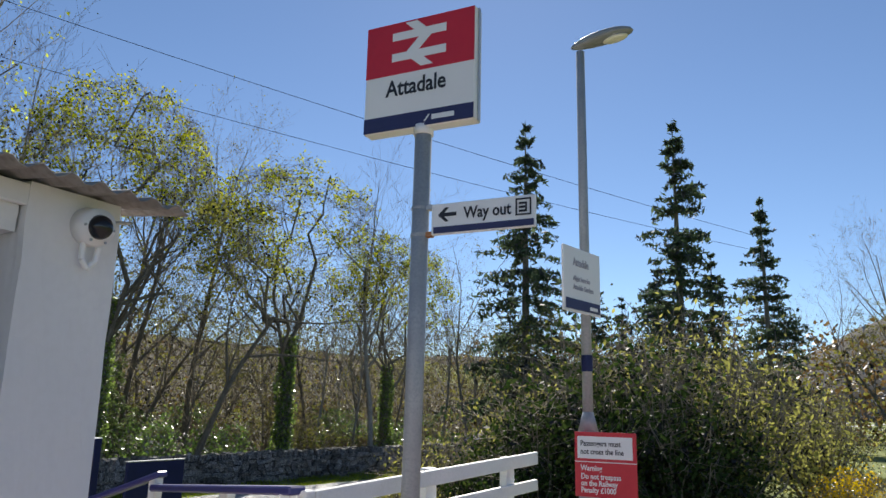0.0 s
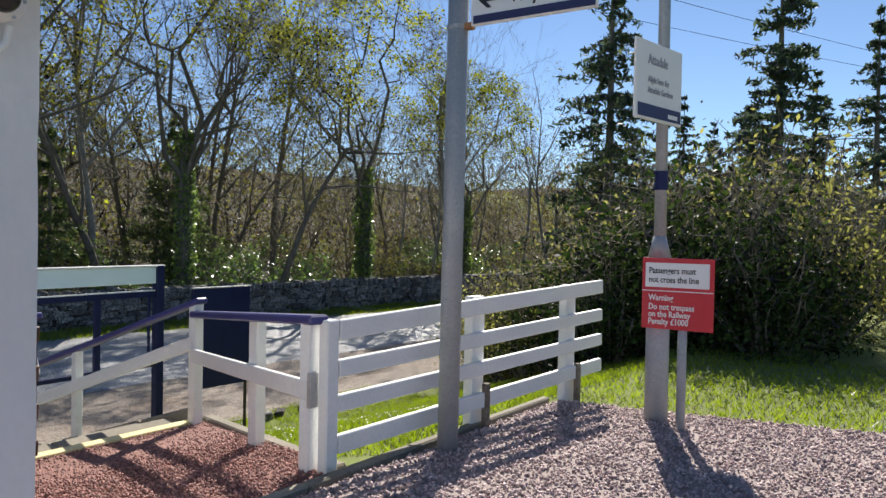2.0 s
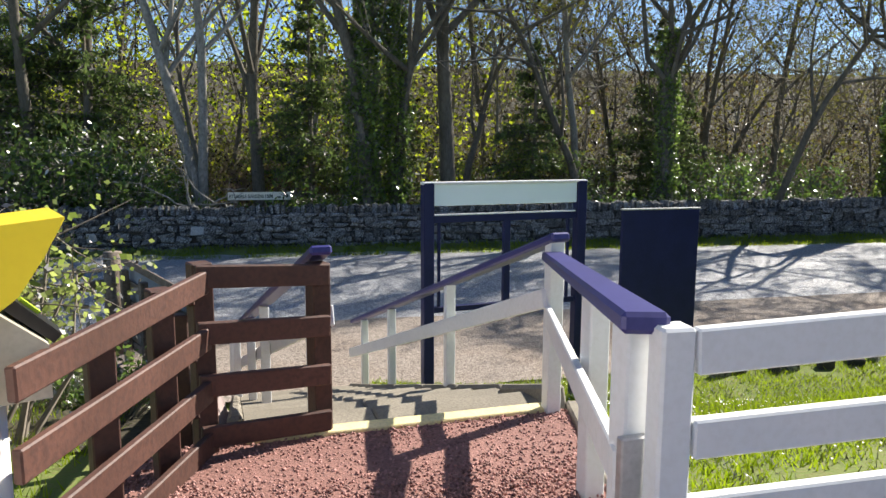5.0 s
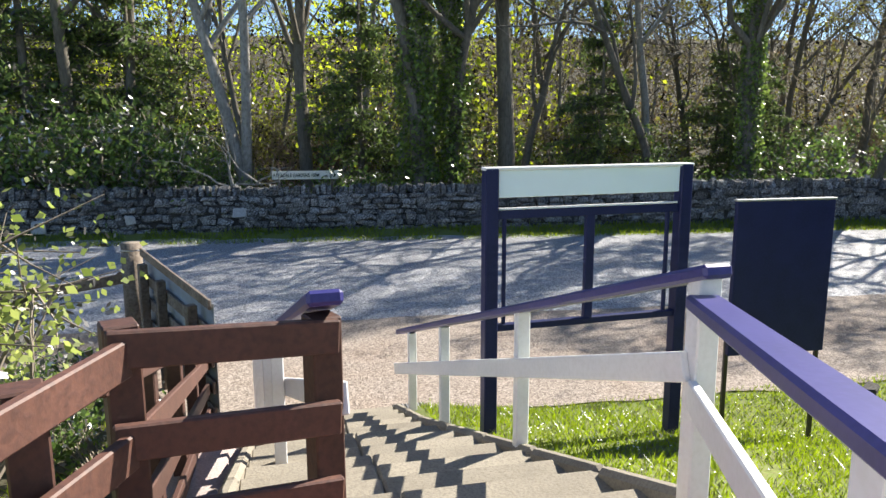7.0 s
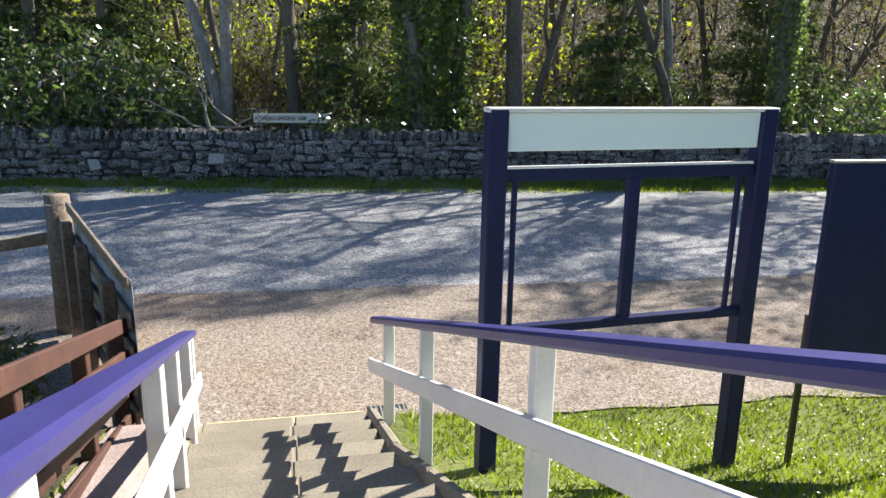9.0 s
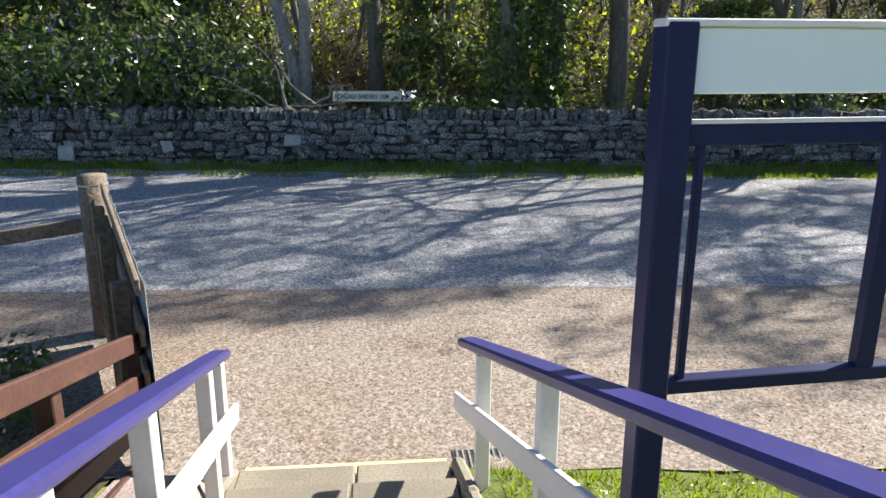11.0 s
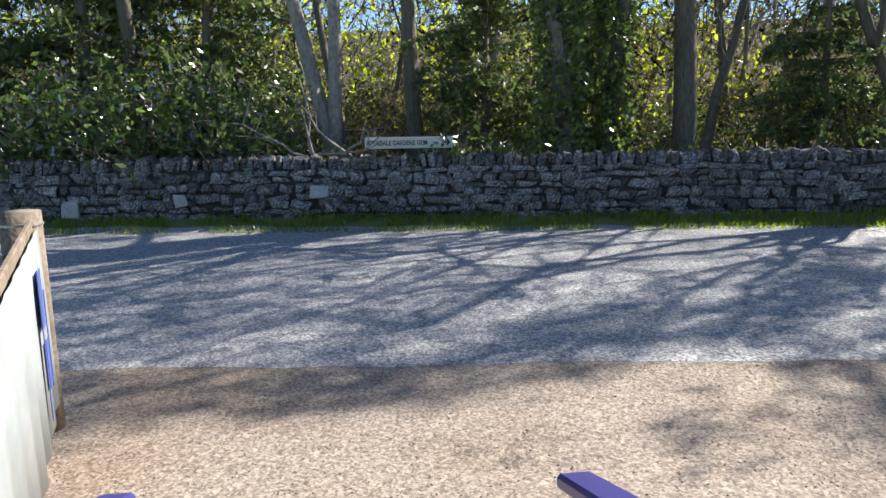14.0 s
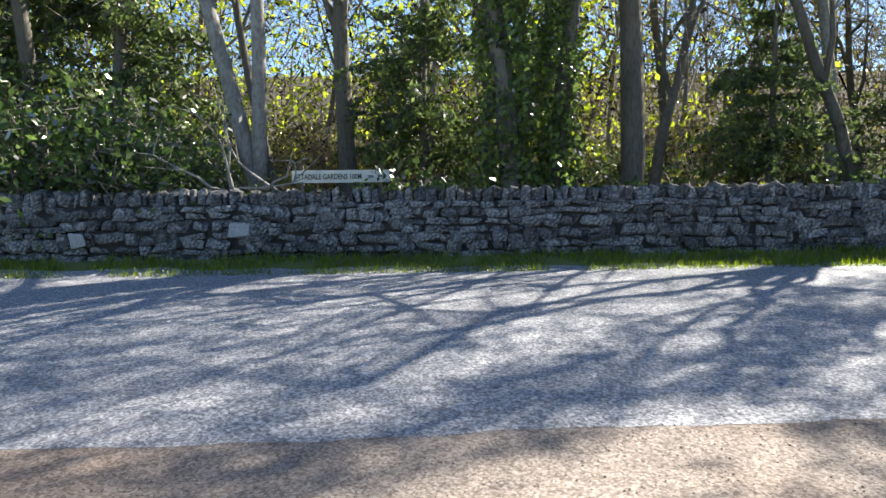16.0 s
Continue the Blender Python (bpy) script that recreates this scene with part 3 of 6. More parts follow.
def brown_fence():
    o = (-5.30, 3.33, -0.2)
    t = thing("brown_fence", o, "dark brown stained wooden fence with worn rails", "fence")
    A, B, C = (-4.02, 2.79), (-5.33, 3.30), (-5.52, 3.92)
    D = (-10.55, 3.02)
    for (x, y), base, top in (((-4.62, 3.00), -0.3, 0.60), ((-5.08, 3.18), -0.35, 0.66), ((-5.40, 3.34), -0.4, 0.72), (C, -0.4, 0.675)):
        part("post", boxed(local((x, y, (base + top) / 2), o), (0.10, 0.10, top - base), Matrix.Rotation(radians(20), 3, 'Z'), 0.006), BROWN, t)
    for k, (za, zb, zc) in enumerate(((0.60, 0.635, 0.62), (0.35, 0.36, 0.35), (0.10, 0.10, 0.09), (-0.13, -0.16, -0.16))):
        part("rail", beam(local((A[0], A[1] + 0.07, za), o), local((B[0], B[1] + 0.07, zb), o), 0.035, 0.11, 0.006), BROWN, t)
        part("rail", beam(local((B[0] + 0.02, B[1] + 0.02, zb + 0.03), o), local((C[0] + 0.06, C[1] + 0.05, zc), o), 0.035, 0.11, 0.006), BROWN, t)
    # the run beside the steps, down to the gate post
    for k in range(1, 5):
        u = k / 4
        x, y = B[0] + (D[0] - B[0]) * u, B[1] + (D[1] - B[1]) * u
        z = 0.55 - 1.42 * u
        g = float(height(x, y)) - 0.2
        part("post", boxed(local((x, y - 0.06, (z + g) / 2), o), (0.09, 0.09, z - g), None, 0.006), BROWN, t)
    for dz in (0.0, -0.28, -0.56, -0.84):
        part("rail", beam(local((B[0], B[1], 0.58 + dz), o), local((D[0], D[1], -0.86 + dz * 0.9), o), 0.035, 0.11, 0.006), BROWN, t)


brown_fence()


def gate_fence():
    """Weathered log and post with boards, and a sheet hung on the road side."""
    o = (-12.9, 2.0, ROAD_Z)
    t = thing("board_fence", o, "weathered grey wooden fence of rough boards on a round log post", "fence")
    L0, L1 = (-10.30, 3.10), (-12.85, 2.06)
    bm = rod(local((-13.04, 1.90, -1.95), o), local((-13.02, 1.92, -0.27), o), 0.135, 0.125, 14)
    part("log_post", bm, OLDWOOD, t, "thick round log post", True)
    part("wire_band", rod(local((-13.021, 1.919, -0.36), o), local((-13.021, 1.919, -0.345), o), 0.133, 0.133, 14), STEEL, t)
    for u, top in ((0.12, -0.53), (0.55, -0.5), (0.85, -0.45)):
        x, y = L0[0] + (L1[0] - L0[0]) * u, L0[1] + (L1[1] - L0[1]) * u
        part("post", boxed(local((x - 0.03, y - 0.09, (top - 2.0) / 2), o), (0.10, 0.10, top + 2.0), Matrix.Rotation(radians(24), 3, 'Z'), 0.008), OLDWOOD, t)
    for za, zb, h in ((-0.46, -0.36, 0.10), (-0.75, -0.66, 0.13), (-1.02, -0.95, 0.13), (-1.29, -1.24, 0.13), (-1.56, -1.52, 0.12)):
        part("board", beam(local((L0[0], L0[1], za), o), local((L1[0], L1[1], zb), o), 0.03, h, 0.006), OLDWOOD, t)
    part("side_rail", beam(local((-13.05, 1.85, -0.72), o), local((-12.7, -0.6, -1.02), o), 0.05, 0.13, 0.008), OLDWOOD, t, "grey rail falling away from the log")
    d = Vector((L1[0] - L0[0], L1[1] - L0[1], 0)).normalized()
    nrm = Vector((-d.y, d.x, 0)) * -1
    if nrm.y < 0:
        nrm = -nrm
    nx, ny = nrm.x * 0.035, nrm.y * 0.035
    t2 = thing("banner", (-11.6, 2.6, -1.6), "white vinyl banner with faded blue print hung on the fence", "banner")
    o2 = (-11.6, 2.6, -1.6)
    a, b = Vector((L0[0] + nx, L0[1] + ny, -0.46)), Vector((L1[0] + nx, L1[1] + ny, -0.36))
    V, F = [], []
    n = 24
    for i in range(n + 1):
        for j in range(2):
            p = a.lerp(b, i / n)
            p.z -= j * 1.16
            off = 0.012 * math.sin(i * 1.9) * (0.3 + j)
            V.append((p.x - o2[0] + nrm.x * off, p.y - o2[1] + nrm.y * off, p.z - o2[2]))
    for i in range(n):
        F.append((2 * i, 2 * i + 2, 2 * i + 3, 2 * i + 1))
    me = mesh_from("sheet", V, F, BANNER, True)
    sh = part("sheet", me, BANNER, t2)
    so = sh.modifiers.new("thick", 'SOLIDIFY')
    so.thickness = 0.004
    for u, w, z0, hh in ((0.83, 0.20, -0.55, 0.34), (0.85, 0.16, -0.98, 0.28), (0.80, 0.05, -0.62, 0.8), (0.9, 0.05, -0.7, 0.6)):
        p = a.lerp(b, u)
        c = (p.x + nrm.x * 0.022 - o2[0], p.y + nrm.y * 0.022 - o2[1], z0 - hh / 2 - o2[2])
        part("print_bar", boxed(c, (w, 0.004, hh), Matrix.Rotation(math.atan2(d.y, d.x), 3, 'Z'), 0.0), BANNERBLUE, t2)


gate_fence()


# ---------------------------------------------------------------- the shelter
def shelter():
    t = thing("shelter", (-4.0, 1.5, 0.0), "small white rendered station shelter with a corrugated roof", "shelter", kind="structure")
    o = (-4.0, 1.5, 0.0)
    def wall(p0, p1, z0, z1, th, name="wall"):
        c = ((p0[0] + p1[0]) / 2 - o[0], (p0[1] + p1[1]) / 2 - o[1], (z0 + z1) / 2)
        s = (max(abs(p1[0] - p0[0]), th), max(abs(p1[1] - p0[1]), th), z1 - z0)
        bm = box(bmesh.new(), c, s)
        bmesh.ops.subdivide_edges(bm, edges=bm.edges, cuts=14, use_grid_fill=True)
        for v in bm.verts:
            p = v.co * 6
            q = noise.noise(p) + 0.6 * noise.noise(p * 4)
            v.co.x += 0.006 * q
            v.co.y += 0.006 * noise.noise(p + Vector((7, 3, 1))) + 0.004 * noise.noise(p * 5)
        part(name, bm, RENDER, t)
    wall((-3.08, 2.34), (-3.08, 2.77), -0.1, 2.25, 0.16)
    wall((-3.80, 2.69), (-3.17, 2.69), -0.1, 2.24, 0.15)
    wall((-3.88, -1.2), (-3.88, 2.77), -0.1, 2.2, 0.14)
    wall((-3.80, -1.12), (-3.0, -1.12), -0.1, 2.24, 0.15)
    wall((-3.08, -1.04), (-3.08, -0.4), -0.1, 2.25, 0.16)
    wall((-3.10, -0.39), (-3.10, 2.33), 2.04, 2.24, 0.12, "lintel")
    # corrugated roof, ribs running down to the eave
    V, F = [], []
    n = 150
    for i in range(n + 1):
        y = -1.5 + 4.46 * i / n
        c = 0.018 * math.sin(y * 2 * math.pi / 0.13)
        for x, z in ((-2.78, 2.25), (-4.15, 2.40)):
            V.append((x - o[0], y - o[1], z + c))
    for i in range(n):
        F.append((2 * i, 2 * i + 2, 2 * i + 3, 2 * i + 1))
    r = part("roof", mesh_from("roof", V, F, CORRUGATED, True), CORRUGATED, t, "dull grey corrugated roof sheet")
    m = r.modifiers.new("thick", 'SOLIDIFY')
    m.thickness = 0.006
    part("gutter_board", boxed((-3.02 - o[0], 0.76 - o[1], 2.195), (0.03, 3.9, 0.09), None, 0.004), RENDER, t)


shelter()


def security_camera():
    t = thing("security_camera", (-3.0, 2.61, 2.12), "white dome security camera on the shelter wall", "camera")
    part("housing", rod((0, 0, 0), (0.085, 0, -0.012), 0.085, 0.08, 24), SIGNWHITE, t, "", True)
    bm = bmesh.new()
    bmesh.ops.create_uvsphere(bm, u_segments=20, v_segments=12, radius=0.054, matrix=Matrix.Translation((0.085, 0, -0.01)))
    part("dome", bm, LENSGLASS, t, "dark smoked dome", True)
    for k in range(6):
        a = k * math.pi / 3
        part("screw", rod((0.084, 0.069 * math.cos(a), 0.069 * math.sin(a) - 0.012), (0.089, 0.069 * math.cos(a), 0.069 * math.sin(a) - 0.012), 0.006, None, 8), STEEL, t)
    pts = [(0.03, -0.03, -0.08), (0.03, -0.03, -0.15), (0.03, 0.0, -0.185), (0.03, 0.035, -0.15), (0.03, 0.045, -0.09)]
    bm = bmesh.new()
    for a, b in zip(pts, pts[1:]):
        rod(a, b, 0.013, None, 8, bm)
    part("conduit", bm, SIGNWHITE, t, "white cable loop")
    part("arm", rod((0.04, 0.07, 0.03), (0.05, 0.17, 0.05), 0.008, None, 8), STEEL, t)


security_camera()


# ---------------------------------------------------------------- signs and poles
def sign_plane(centre, rz):
    """The plane of a sign that faces -y when rz is 0: x along, y up."""
    return Matrix.Translation(centre) @ Matrix.Rotation(radians(rz), 4, 'Z') @ Matrix.Rotation(radians(90), 4, 'X')


def bar(m, x, y, w, h, material, t, name, off=0.002, label=""):
    return part(name, flat_poly([(x, y), (x + w, y), (x + w, y + h), (x, y + h)], m @ Matrix.Translation((0, 0, off))), material, t, label)


def station_sign():
    o = (-2.94, 5.28, 0.0)
    t = thing("station_sign", o, "tall grey pole with a red and white station name sign", "sign")
    part("pole", rod((0, 0, -0.3), (0.03, 0, 3.53), 0.066, 0.066, 24), POLE, t, "grey painted steel pole", True)
    part("collar", rod((0.029, 0, 3.45), (0.03, 0, 3.525), 0.078, 0.078, 24), SIGNWHITE, t, "", True)
    W, H, D, rz = 0.97, 0.93, 0.13, 3.0
    c = Vector((0.0, 0, 3.50 + H / 2))
    R = Matrix.Rotation(radians(rz), 3, 'Z')
    part("sign_box", boxed(c, (W, D, H), R, 0.012), SIGNWHITE, t, "white sign case")
    part("edge_trim", boxed(c + R @ Vector((W / 2 + 0.004, 0, 0)), (0.012, D * 0.25, H), R, 0.0), STEEL, t)
    m = sign_plane(c + R @ Vector((0, -D / 2, 0)), rz)
    bar(m, -W / 2 + 0.006, -H / 2 + 0.475, W - 0.012, H - 0.481, SIGNRED, t, "red_panel", label="red upper panel")
    bar(m, -W / 2 + 0.006, -H / 2 + 0.006, W - 0.012, 0.125, SIGNNAVY, t, "navy_band")
    k = 0.50
    def arrows(pts):
        return [(x * k, y * k + 0.245) for x, y in pts]
    lo = m @ Matrix.Translation((0, 0, 0.005))
    for nm, pts in (("emblem_bar", [(-0.48, 0.11), (0.48, 0.11), (0.48, 0.25), (-0.48, 0.25)]), ("emblem_bar", [(-0.48, -0.25), (0.48, -0.25), (0.48, -0.11), (-0.48, -0.11)]),
                    ("emblem_slash", [(-0.22, -0.11), (0.0, -0.11), (0.22, 0.11), (0.0, 0.11)]), ("emblem_slash", [(-0.26, 0.40), (-0.04, 0.40), (0.13, 0.25), (-0.09, 0.25)]), ("emblem_slash", [(0.26, -0.40), (0.04, -0.40), (-0.13, -0.25), (0.09, -0.25)])):
        part(nm, flat_poly(arrows(pts), lo), SIGNWHITE, t)
    lettering("lettering", "Attadale", 0.19, SIGNBLACK, t, m @ Matrix.Translation((-0.02, -0.17, 0.003)), 'CENTER')
    bar(m, 0.13, -H / 2 + 0.045, 0.19, 0.04, SIGNWHITE, t, "logo_bar", 0.005)
    part("logo_cross", flat_poly([(0.06, -H / 2 + 0.04), (0.075, -H / 2 + 0.04), (0.115, -H / 2 + 0.09), (0.10, -H / 2 + 0.09)], m @ Matrix.Translation((0, 0, 0.005))), SIGNWHITE, t)
    # finger sign
    W2, H2 = 0.81, 0.235
    c2 = Vector((0.55, -0.01, 2.75))
    part("finger_board", boxed(c2, (W2, 0.03, H2), R, 0.006), SIGNWHITE, t, "white way-out finger board")
    m2 = sign_plane(c2 + R @ Vector((0, -0.016, 0)), rz)
    bar(m2, -W2 / 2 + 0.02, -H2 / 2 + 0.01, W2 - 0.03, 0.048, SIGNNAVY, t, "navy_band")
    lettering("lettering", "Way out", 0.125, SIGNBLACK, t, m2 @ Matrix.Translation((-0.14, -0.012, 0.003)))
    part("arrow", flat_poly([(x * 1.2 + 0.01, y * 1.2) for x, y in ((-0.30, 0.025), (-0.25, 0.07), (-0.225, 0.07), (-0.255, 0.037), (-0.175, 0.037), (-0.175, 0.013), (-0.255, 0.013), (-0.225, -0.02), (-0.25, -0.02))], m2 @ Matrix.Translation((0, 0, 0.002))), SIGNBLACK, t)
    for x, y, w, h in ((0.26, -0.03, 0.012, 0.125), (0.365, -0.03, 0.012, 0.125), (0.26, 0.083, 0.117, 0.012), (0.26, -0.03, 0.117, 0.012), (0.285, 0.05, 0.06, 0.016), (0.285, 0.022, 0.06, 0.016), (0.285, -0.006, 0.06, 0.016), (0.332, -0.006, 0.013, 0.07)):
        bar(m2, x, y, w, h, SIGNBLACK, t, "symbol_bar", 0.002)
    for z in (2.65, 2.86):
        part("clamp", boxed((0.085, 0, z), (0.10, 0.05, 0.04), R, 0.004), RUSTY if z < 2.7 else STEEL, t, "rusty clamp" if z < 2.7 else "")
        part("band", rod((0.02, 0, z - 0.012), (0.02, 0, z + 0.012), 0.070, 0.070, 20), POLE, t)


station_sign()


def street_lamp():
    o = (-2.15, 6.88, 0.0)
    t = thing("street_lamp", o, "grey steel lamp column with a flat lamp head", "lamp")
    part("base", rod((0, 0, -0.3), (0, 0, 1.22), 0.085, 0.085, 20), POLE, t, "thicker grey base section", True)
    part("shoulder", rod((0, 0, 1.22), (0, 0, 1.38), 0.085, 0.045, 20), POLE, t, "", True)
    part("column", rod((0, 0, 1.38), (-0.01, 0, 4.72), 0.045, 0.04, 20), POLE, t, "", True)
    part("band", rod((0, 0, 1.72), (0, 0, 1.86), 0.049, 0.049, 20), NAVY, t, "navy band")
    R = Matrix.Rotation(radians(12), 3, 'Z') @ Matrix.Rotation(radians(-12), 3, 'Y')
    bm = bmesh.new()
    bmesh.ops.create_uvsphere(bm, u_segments=20, v_segments=12, radius=0.5)
    for v in bm.verts:
        w = 0.62 + 0.38 * min(1, (v.co.x + 0.5) * 1.4)
        z = v.co.z * (0.16 if v.co.z > 0 else 0.07)
        v.co = R @ Vector((v.co.x * 0.60 + 0.22, v.co.y * 0.24 * w, z)) + Vector((-0.02, 0, 4.78))
    head = part("lamp_head", bm, LAMPGREY, t, "flat grey lamp head", True)
    bm = bmesh.new()
    bmesh.ops.create_uvsphere(bm, u_segments=16, v_segments=8, radius=0.5)
    for v in bm.verts:
        v.co = R @ Vector((v.co.x * 0.24 + 0.34, v.co.y * 0.15, v.co.z * 0.04 - 0.034)) + Vector((-0.02, 0, 4.78))
    part("lens", bm, CREAMSIGN, head, "pale lamp lens", True)
    t2 = thing("name_sign", (-2.21, 6.74, 2.2), "white station notice on the lamp column with navy foot band", "sign")
    rz = 80.0
    R = Matrix.Rotation(radians(rz), 3, 'Z')
    c = Vector((0.07, 0.0, 0.285))
    W, H = 0.66, 0.56
    part("panel", boxed(c, (W, 0.02, H), R, 0.004), SIGNWHITE, t2)
    m = sign_plane(c + R @ Vector((0, -0.011, 0)), rz)
    bar(m, -W / 2 + 0.03, -H / 2 + 0.02, W - 0.05, 0.09, SIGNNAVY, t2, "navy_band")
    bar(m, 0.12, -H / 2 + 0.04, 0.14, 0.03, SIGNWHITE, t2, "logo_bar", 0.004)
    lettering("lettering", "Attadale", 0.10, SIGNPALE, t2, m @ Matrix.Translation((-0.17, 0.12, 0.002)))
    lettering("lettering", "Alight here for", 0.062, SIGNPALE, t2, m @ Matrix.Translation((-0.17, -0.01, 0.002)))
    lettering("lettering", "Attadale Gardens", 0.062, SIGNPALE, t2, m @ Matrix.Translation((-0.17, -0.085, 0.002)))
    for z in (0.1, 0.45):
        part("clip", boxed((0.03, 0.0, z), (0.06, 0.05, 0.03), R, 0.0), STEEL, t2)


street_lamp()


def warning_sign():
    t = thing("warning_sign", (-1.92, 6.70, 0.0), "red and white railway warning sign on a thin post", "sign")
    part("post", rod((0, 0.03, -0.3), (0, 0.03, 1.2), 0.032, None, 14), POLE, t, "", True)
    W, H = 0.505, 0.51
    c = Vector((-0.03, -0.012, 0.965))
    part("panel", boxed(c, (W, 0.012, H), Matrix.Rotation(radians(2), 3, 'Z'), 0.003), SIGNRED, t, "red panel")
    m = sign_plane(c + Vector((0, -0.007, 0)), 2.0)
    bar(m, -W / 2 + 0.025, 0.045, W - 0.055, 0.175, SIGNWHITE, t, "white_panel")
    bar(m, -W / 2, 0.016, W, 0.006, SIGNWHITE, t, "white_line")
    for words, y, mtl, off in (("Passengers must", 0.145, SIGNBLACK, 0.005), ("not cross the line", 0.08, SIGNBLACK, 0.005), ("Warning", -0.05, SIGNWHITE, 0.002), ("Do not trespass", -0.115, SIGNWHITE, 0.002), ("on the Railway", -0.168, SIGNWHITE, 0.002), ("Penalty £1000", -0.221, SIGNWHITE, 0.002)):
        lettering("lettering", words, 0.061, mtl, t, m @ Matrix.Translation((-W / 2 + 0.05, y, off)))


warning_sign()


def board_frame():
    """Navy notice-board frame seen from behind, empty below its pale header."""
    o = (-8.70, 5.42, -1.3)
    t = thing("notice_board", o, "empty navy metal notice-board frame with a pale header panel", "notice board")
    A, B = Vector((-8.70, 5.395, 0)), Vector((-8.82, 7.12, 0))
    d = (B - A).normalized()
    rz = math.degrees(math.atan2(d.y, d.x))
    R = Matrix.Rotation(radians(rz), 3, 'Z')
    W = (B - A).length
    P = lambda u, off, z: A + d * u + Vector((d.y, -d.x, 0)) * off + Vector((0, 0, z)) - Vector(o)
    part("post", boxed(P(0, 0, -0.29), (0.11, 0.11, 2.38), R, 0.008), NAVY, t)
    part("post", boxed(P(W, 0, -0.34), (0.11, 0.11, 2.48), R, 0.008), NAVY, t)
    part("header", boxed(P(W / 2, 0.0, 0.775), (W - 0.11, 0.05, 0.21), R, 0.004), PALEBLUE, t, "pale blue header panel")
    part("top_trim", boxed(P(W / 2, 0.0, 0.895), (W + 0.12, 0.10, 0.025), R, 0.004), SIGNWHITE, t)
    part("top_bar", boxed(P(W / 2, 0, 0.535), (W - 0.11, 0.05, 0.07), R, 0.004), NAVY, t)
    part("strip", boxed(P(W / 2, 0.01, 0.58), (W - 0.13, 0.03, 0.014), R, 0.0), SIGNWHITE, t)
    part("bottom_bar", boxed(P(W / 2, 0, -0.38), (W - 0.11, 0.06, 0.055), R, 0.004), NAVY, t)
    part("mullion", boxed(P(W / 2, 0, 0.07), (0.075, 0.05, 0.89), R, 0.004), NAVY, t)
    for u in (0.12, W - 0.14):
        part("stay", boxed(P(u, 0, 0.07), (0.028, 0.03, 0.89), R, 0.003), NAVY, t)


board_frame()


def blue_board():
    t = thing("notice_board", (-8.80, 8.1, -1.65), "navy-blue notice board seen from behind on two thin legs", "notice board")
    A, B = Vector((-8.80, 7.62, 0)), Vector((-8.76, 8.56, 0))
    d = (B - A).normalized()
    R = Matrix.Rotation(math.atan2(d.y, d.x), 3, 'Z')
    o = Vector((-8.80, 8.1, -1.65))
    W = (B - A).length
    part("panel", boxed((A + B) / 2 + Vector((0, 0, -0.12)) - o, (W, 0.05, 1.38), R, 0.006), NAVY, t, "matt navy back panel")
    part("trim", boxed((A + B) / 2 + Vector((0, 0, 0.578)) - o, (W + 0.02, 0.06, 0.018), R, 0.003), STEEL, t)
    for u in (0.02, W - 0.02):
        p = A + d * u - o
        part("leg", boxed((p.x - 0.04, p.y, 0.45), (0.035, 0.035, 1.5), R, 0.003), BLACK, t)


blue_board()


def validator():
    """Ticket post with a yellow hood."""
    o = (-4.26, 2.73, -0.37)
    t = thing("ticket_validator", o, "beige ticket validator under a yellow plastic hood on a white post", "ticket machine")
    part("post", rod((0.0, 0.0, -0.3), (0, 0, 0.92), 0.05, None, 16), SIGNWHITE, t, "", True)
    bm = bmesh.new()
    pts = [(0.07, 0.0, -0.2), (0.075, 0.0, 0.5), (0.05, 0.03, 0.7), (0.06, 0.03, 0.9)]
    for a, b in zip(pts, pts[1:]):
        rod(a, b, 0.016, None, 8, bm)
    part("conduit", bm, SIGNWHITE, t, "white conduit pipe")
    R = Matrix.Rotation(radians(108), 4, 'Z')
    m = Matrix.Translation((0, 0, 0.87)) @ R
    part("cabinet", prism([(-0.16, 0), (0.17, 0), (0.17, 0.17), (0.02, 0.30), (-0.16, 0.30)], 0.26, m), BEIGE, t, "beige metal cabinet")
    rd = part("reader", prism([(0.19, 0.16), (0.215, 0.185), (0.06, 0.34), (0.03, 0.31)], 0.15, m), BLACK, t, "black card reader")
    part("indicator", prism([(0.155, 0.247), (0.165, 0.252), (0.115, 0.302), (0.105, 0.297)], 0.04, m), GREENLIGHT, rd, "lime green mark")
    # curved hood: side sheets joined by a bent top
    prof = [(x * 0.85, 0.27 + (z - 0.185) * 0.72) for x, z in [(-0.20, 0.24), (-0.20, 0.45), (-0.10, 0.535), (0.05, 0.575), (0.27, 0.60), (0.20, 0.44), (0.11, 0.28), (0.02, 0.20), (-0.10, 0.185)]]
    bm = bmesh.new()
    w = 0.19
    L = [bm.verts.new(m @ Vector((x, -w, z))) for x, z in prof]
    Rr = [bm.verts.new(m @ Vector((x, w, z))) for x, z in prof]
    bm.faces.new(L)
    bm.faces.new(Rr[::-1])
    for i in range(0, 4):
        bm.faces.new((L[i], Rr[i], Rr[i + 1], L[i + 1]))
    bmesh.ops.recalc_face_normals(bm, faces=bm.faces)
    h = part("hood", bm, YELLOW, t, "bright yellow plastic hood")
    s = h.modifiers.new("thick", 'SOLIDIFY')
    s.thickness = 0.008


validator()


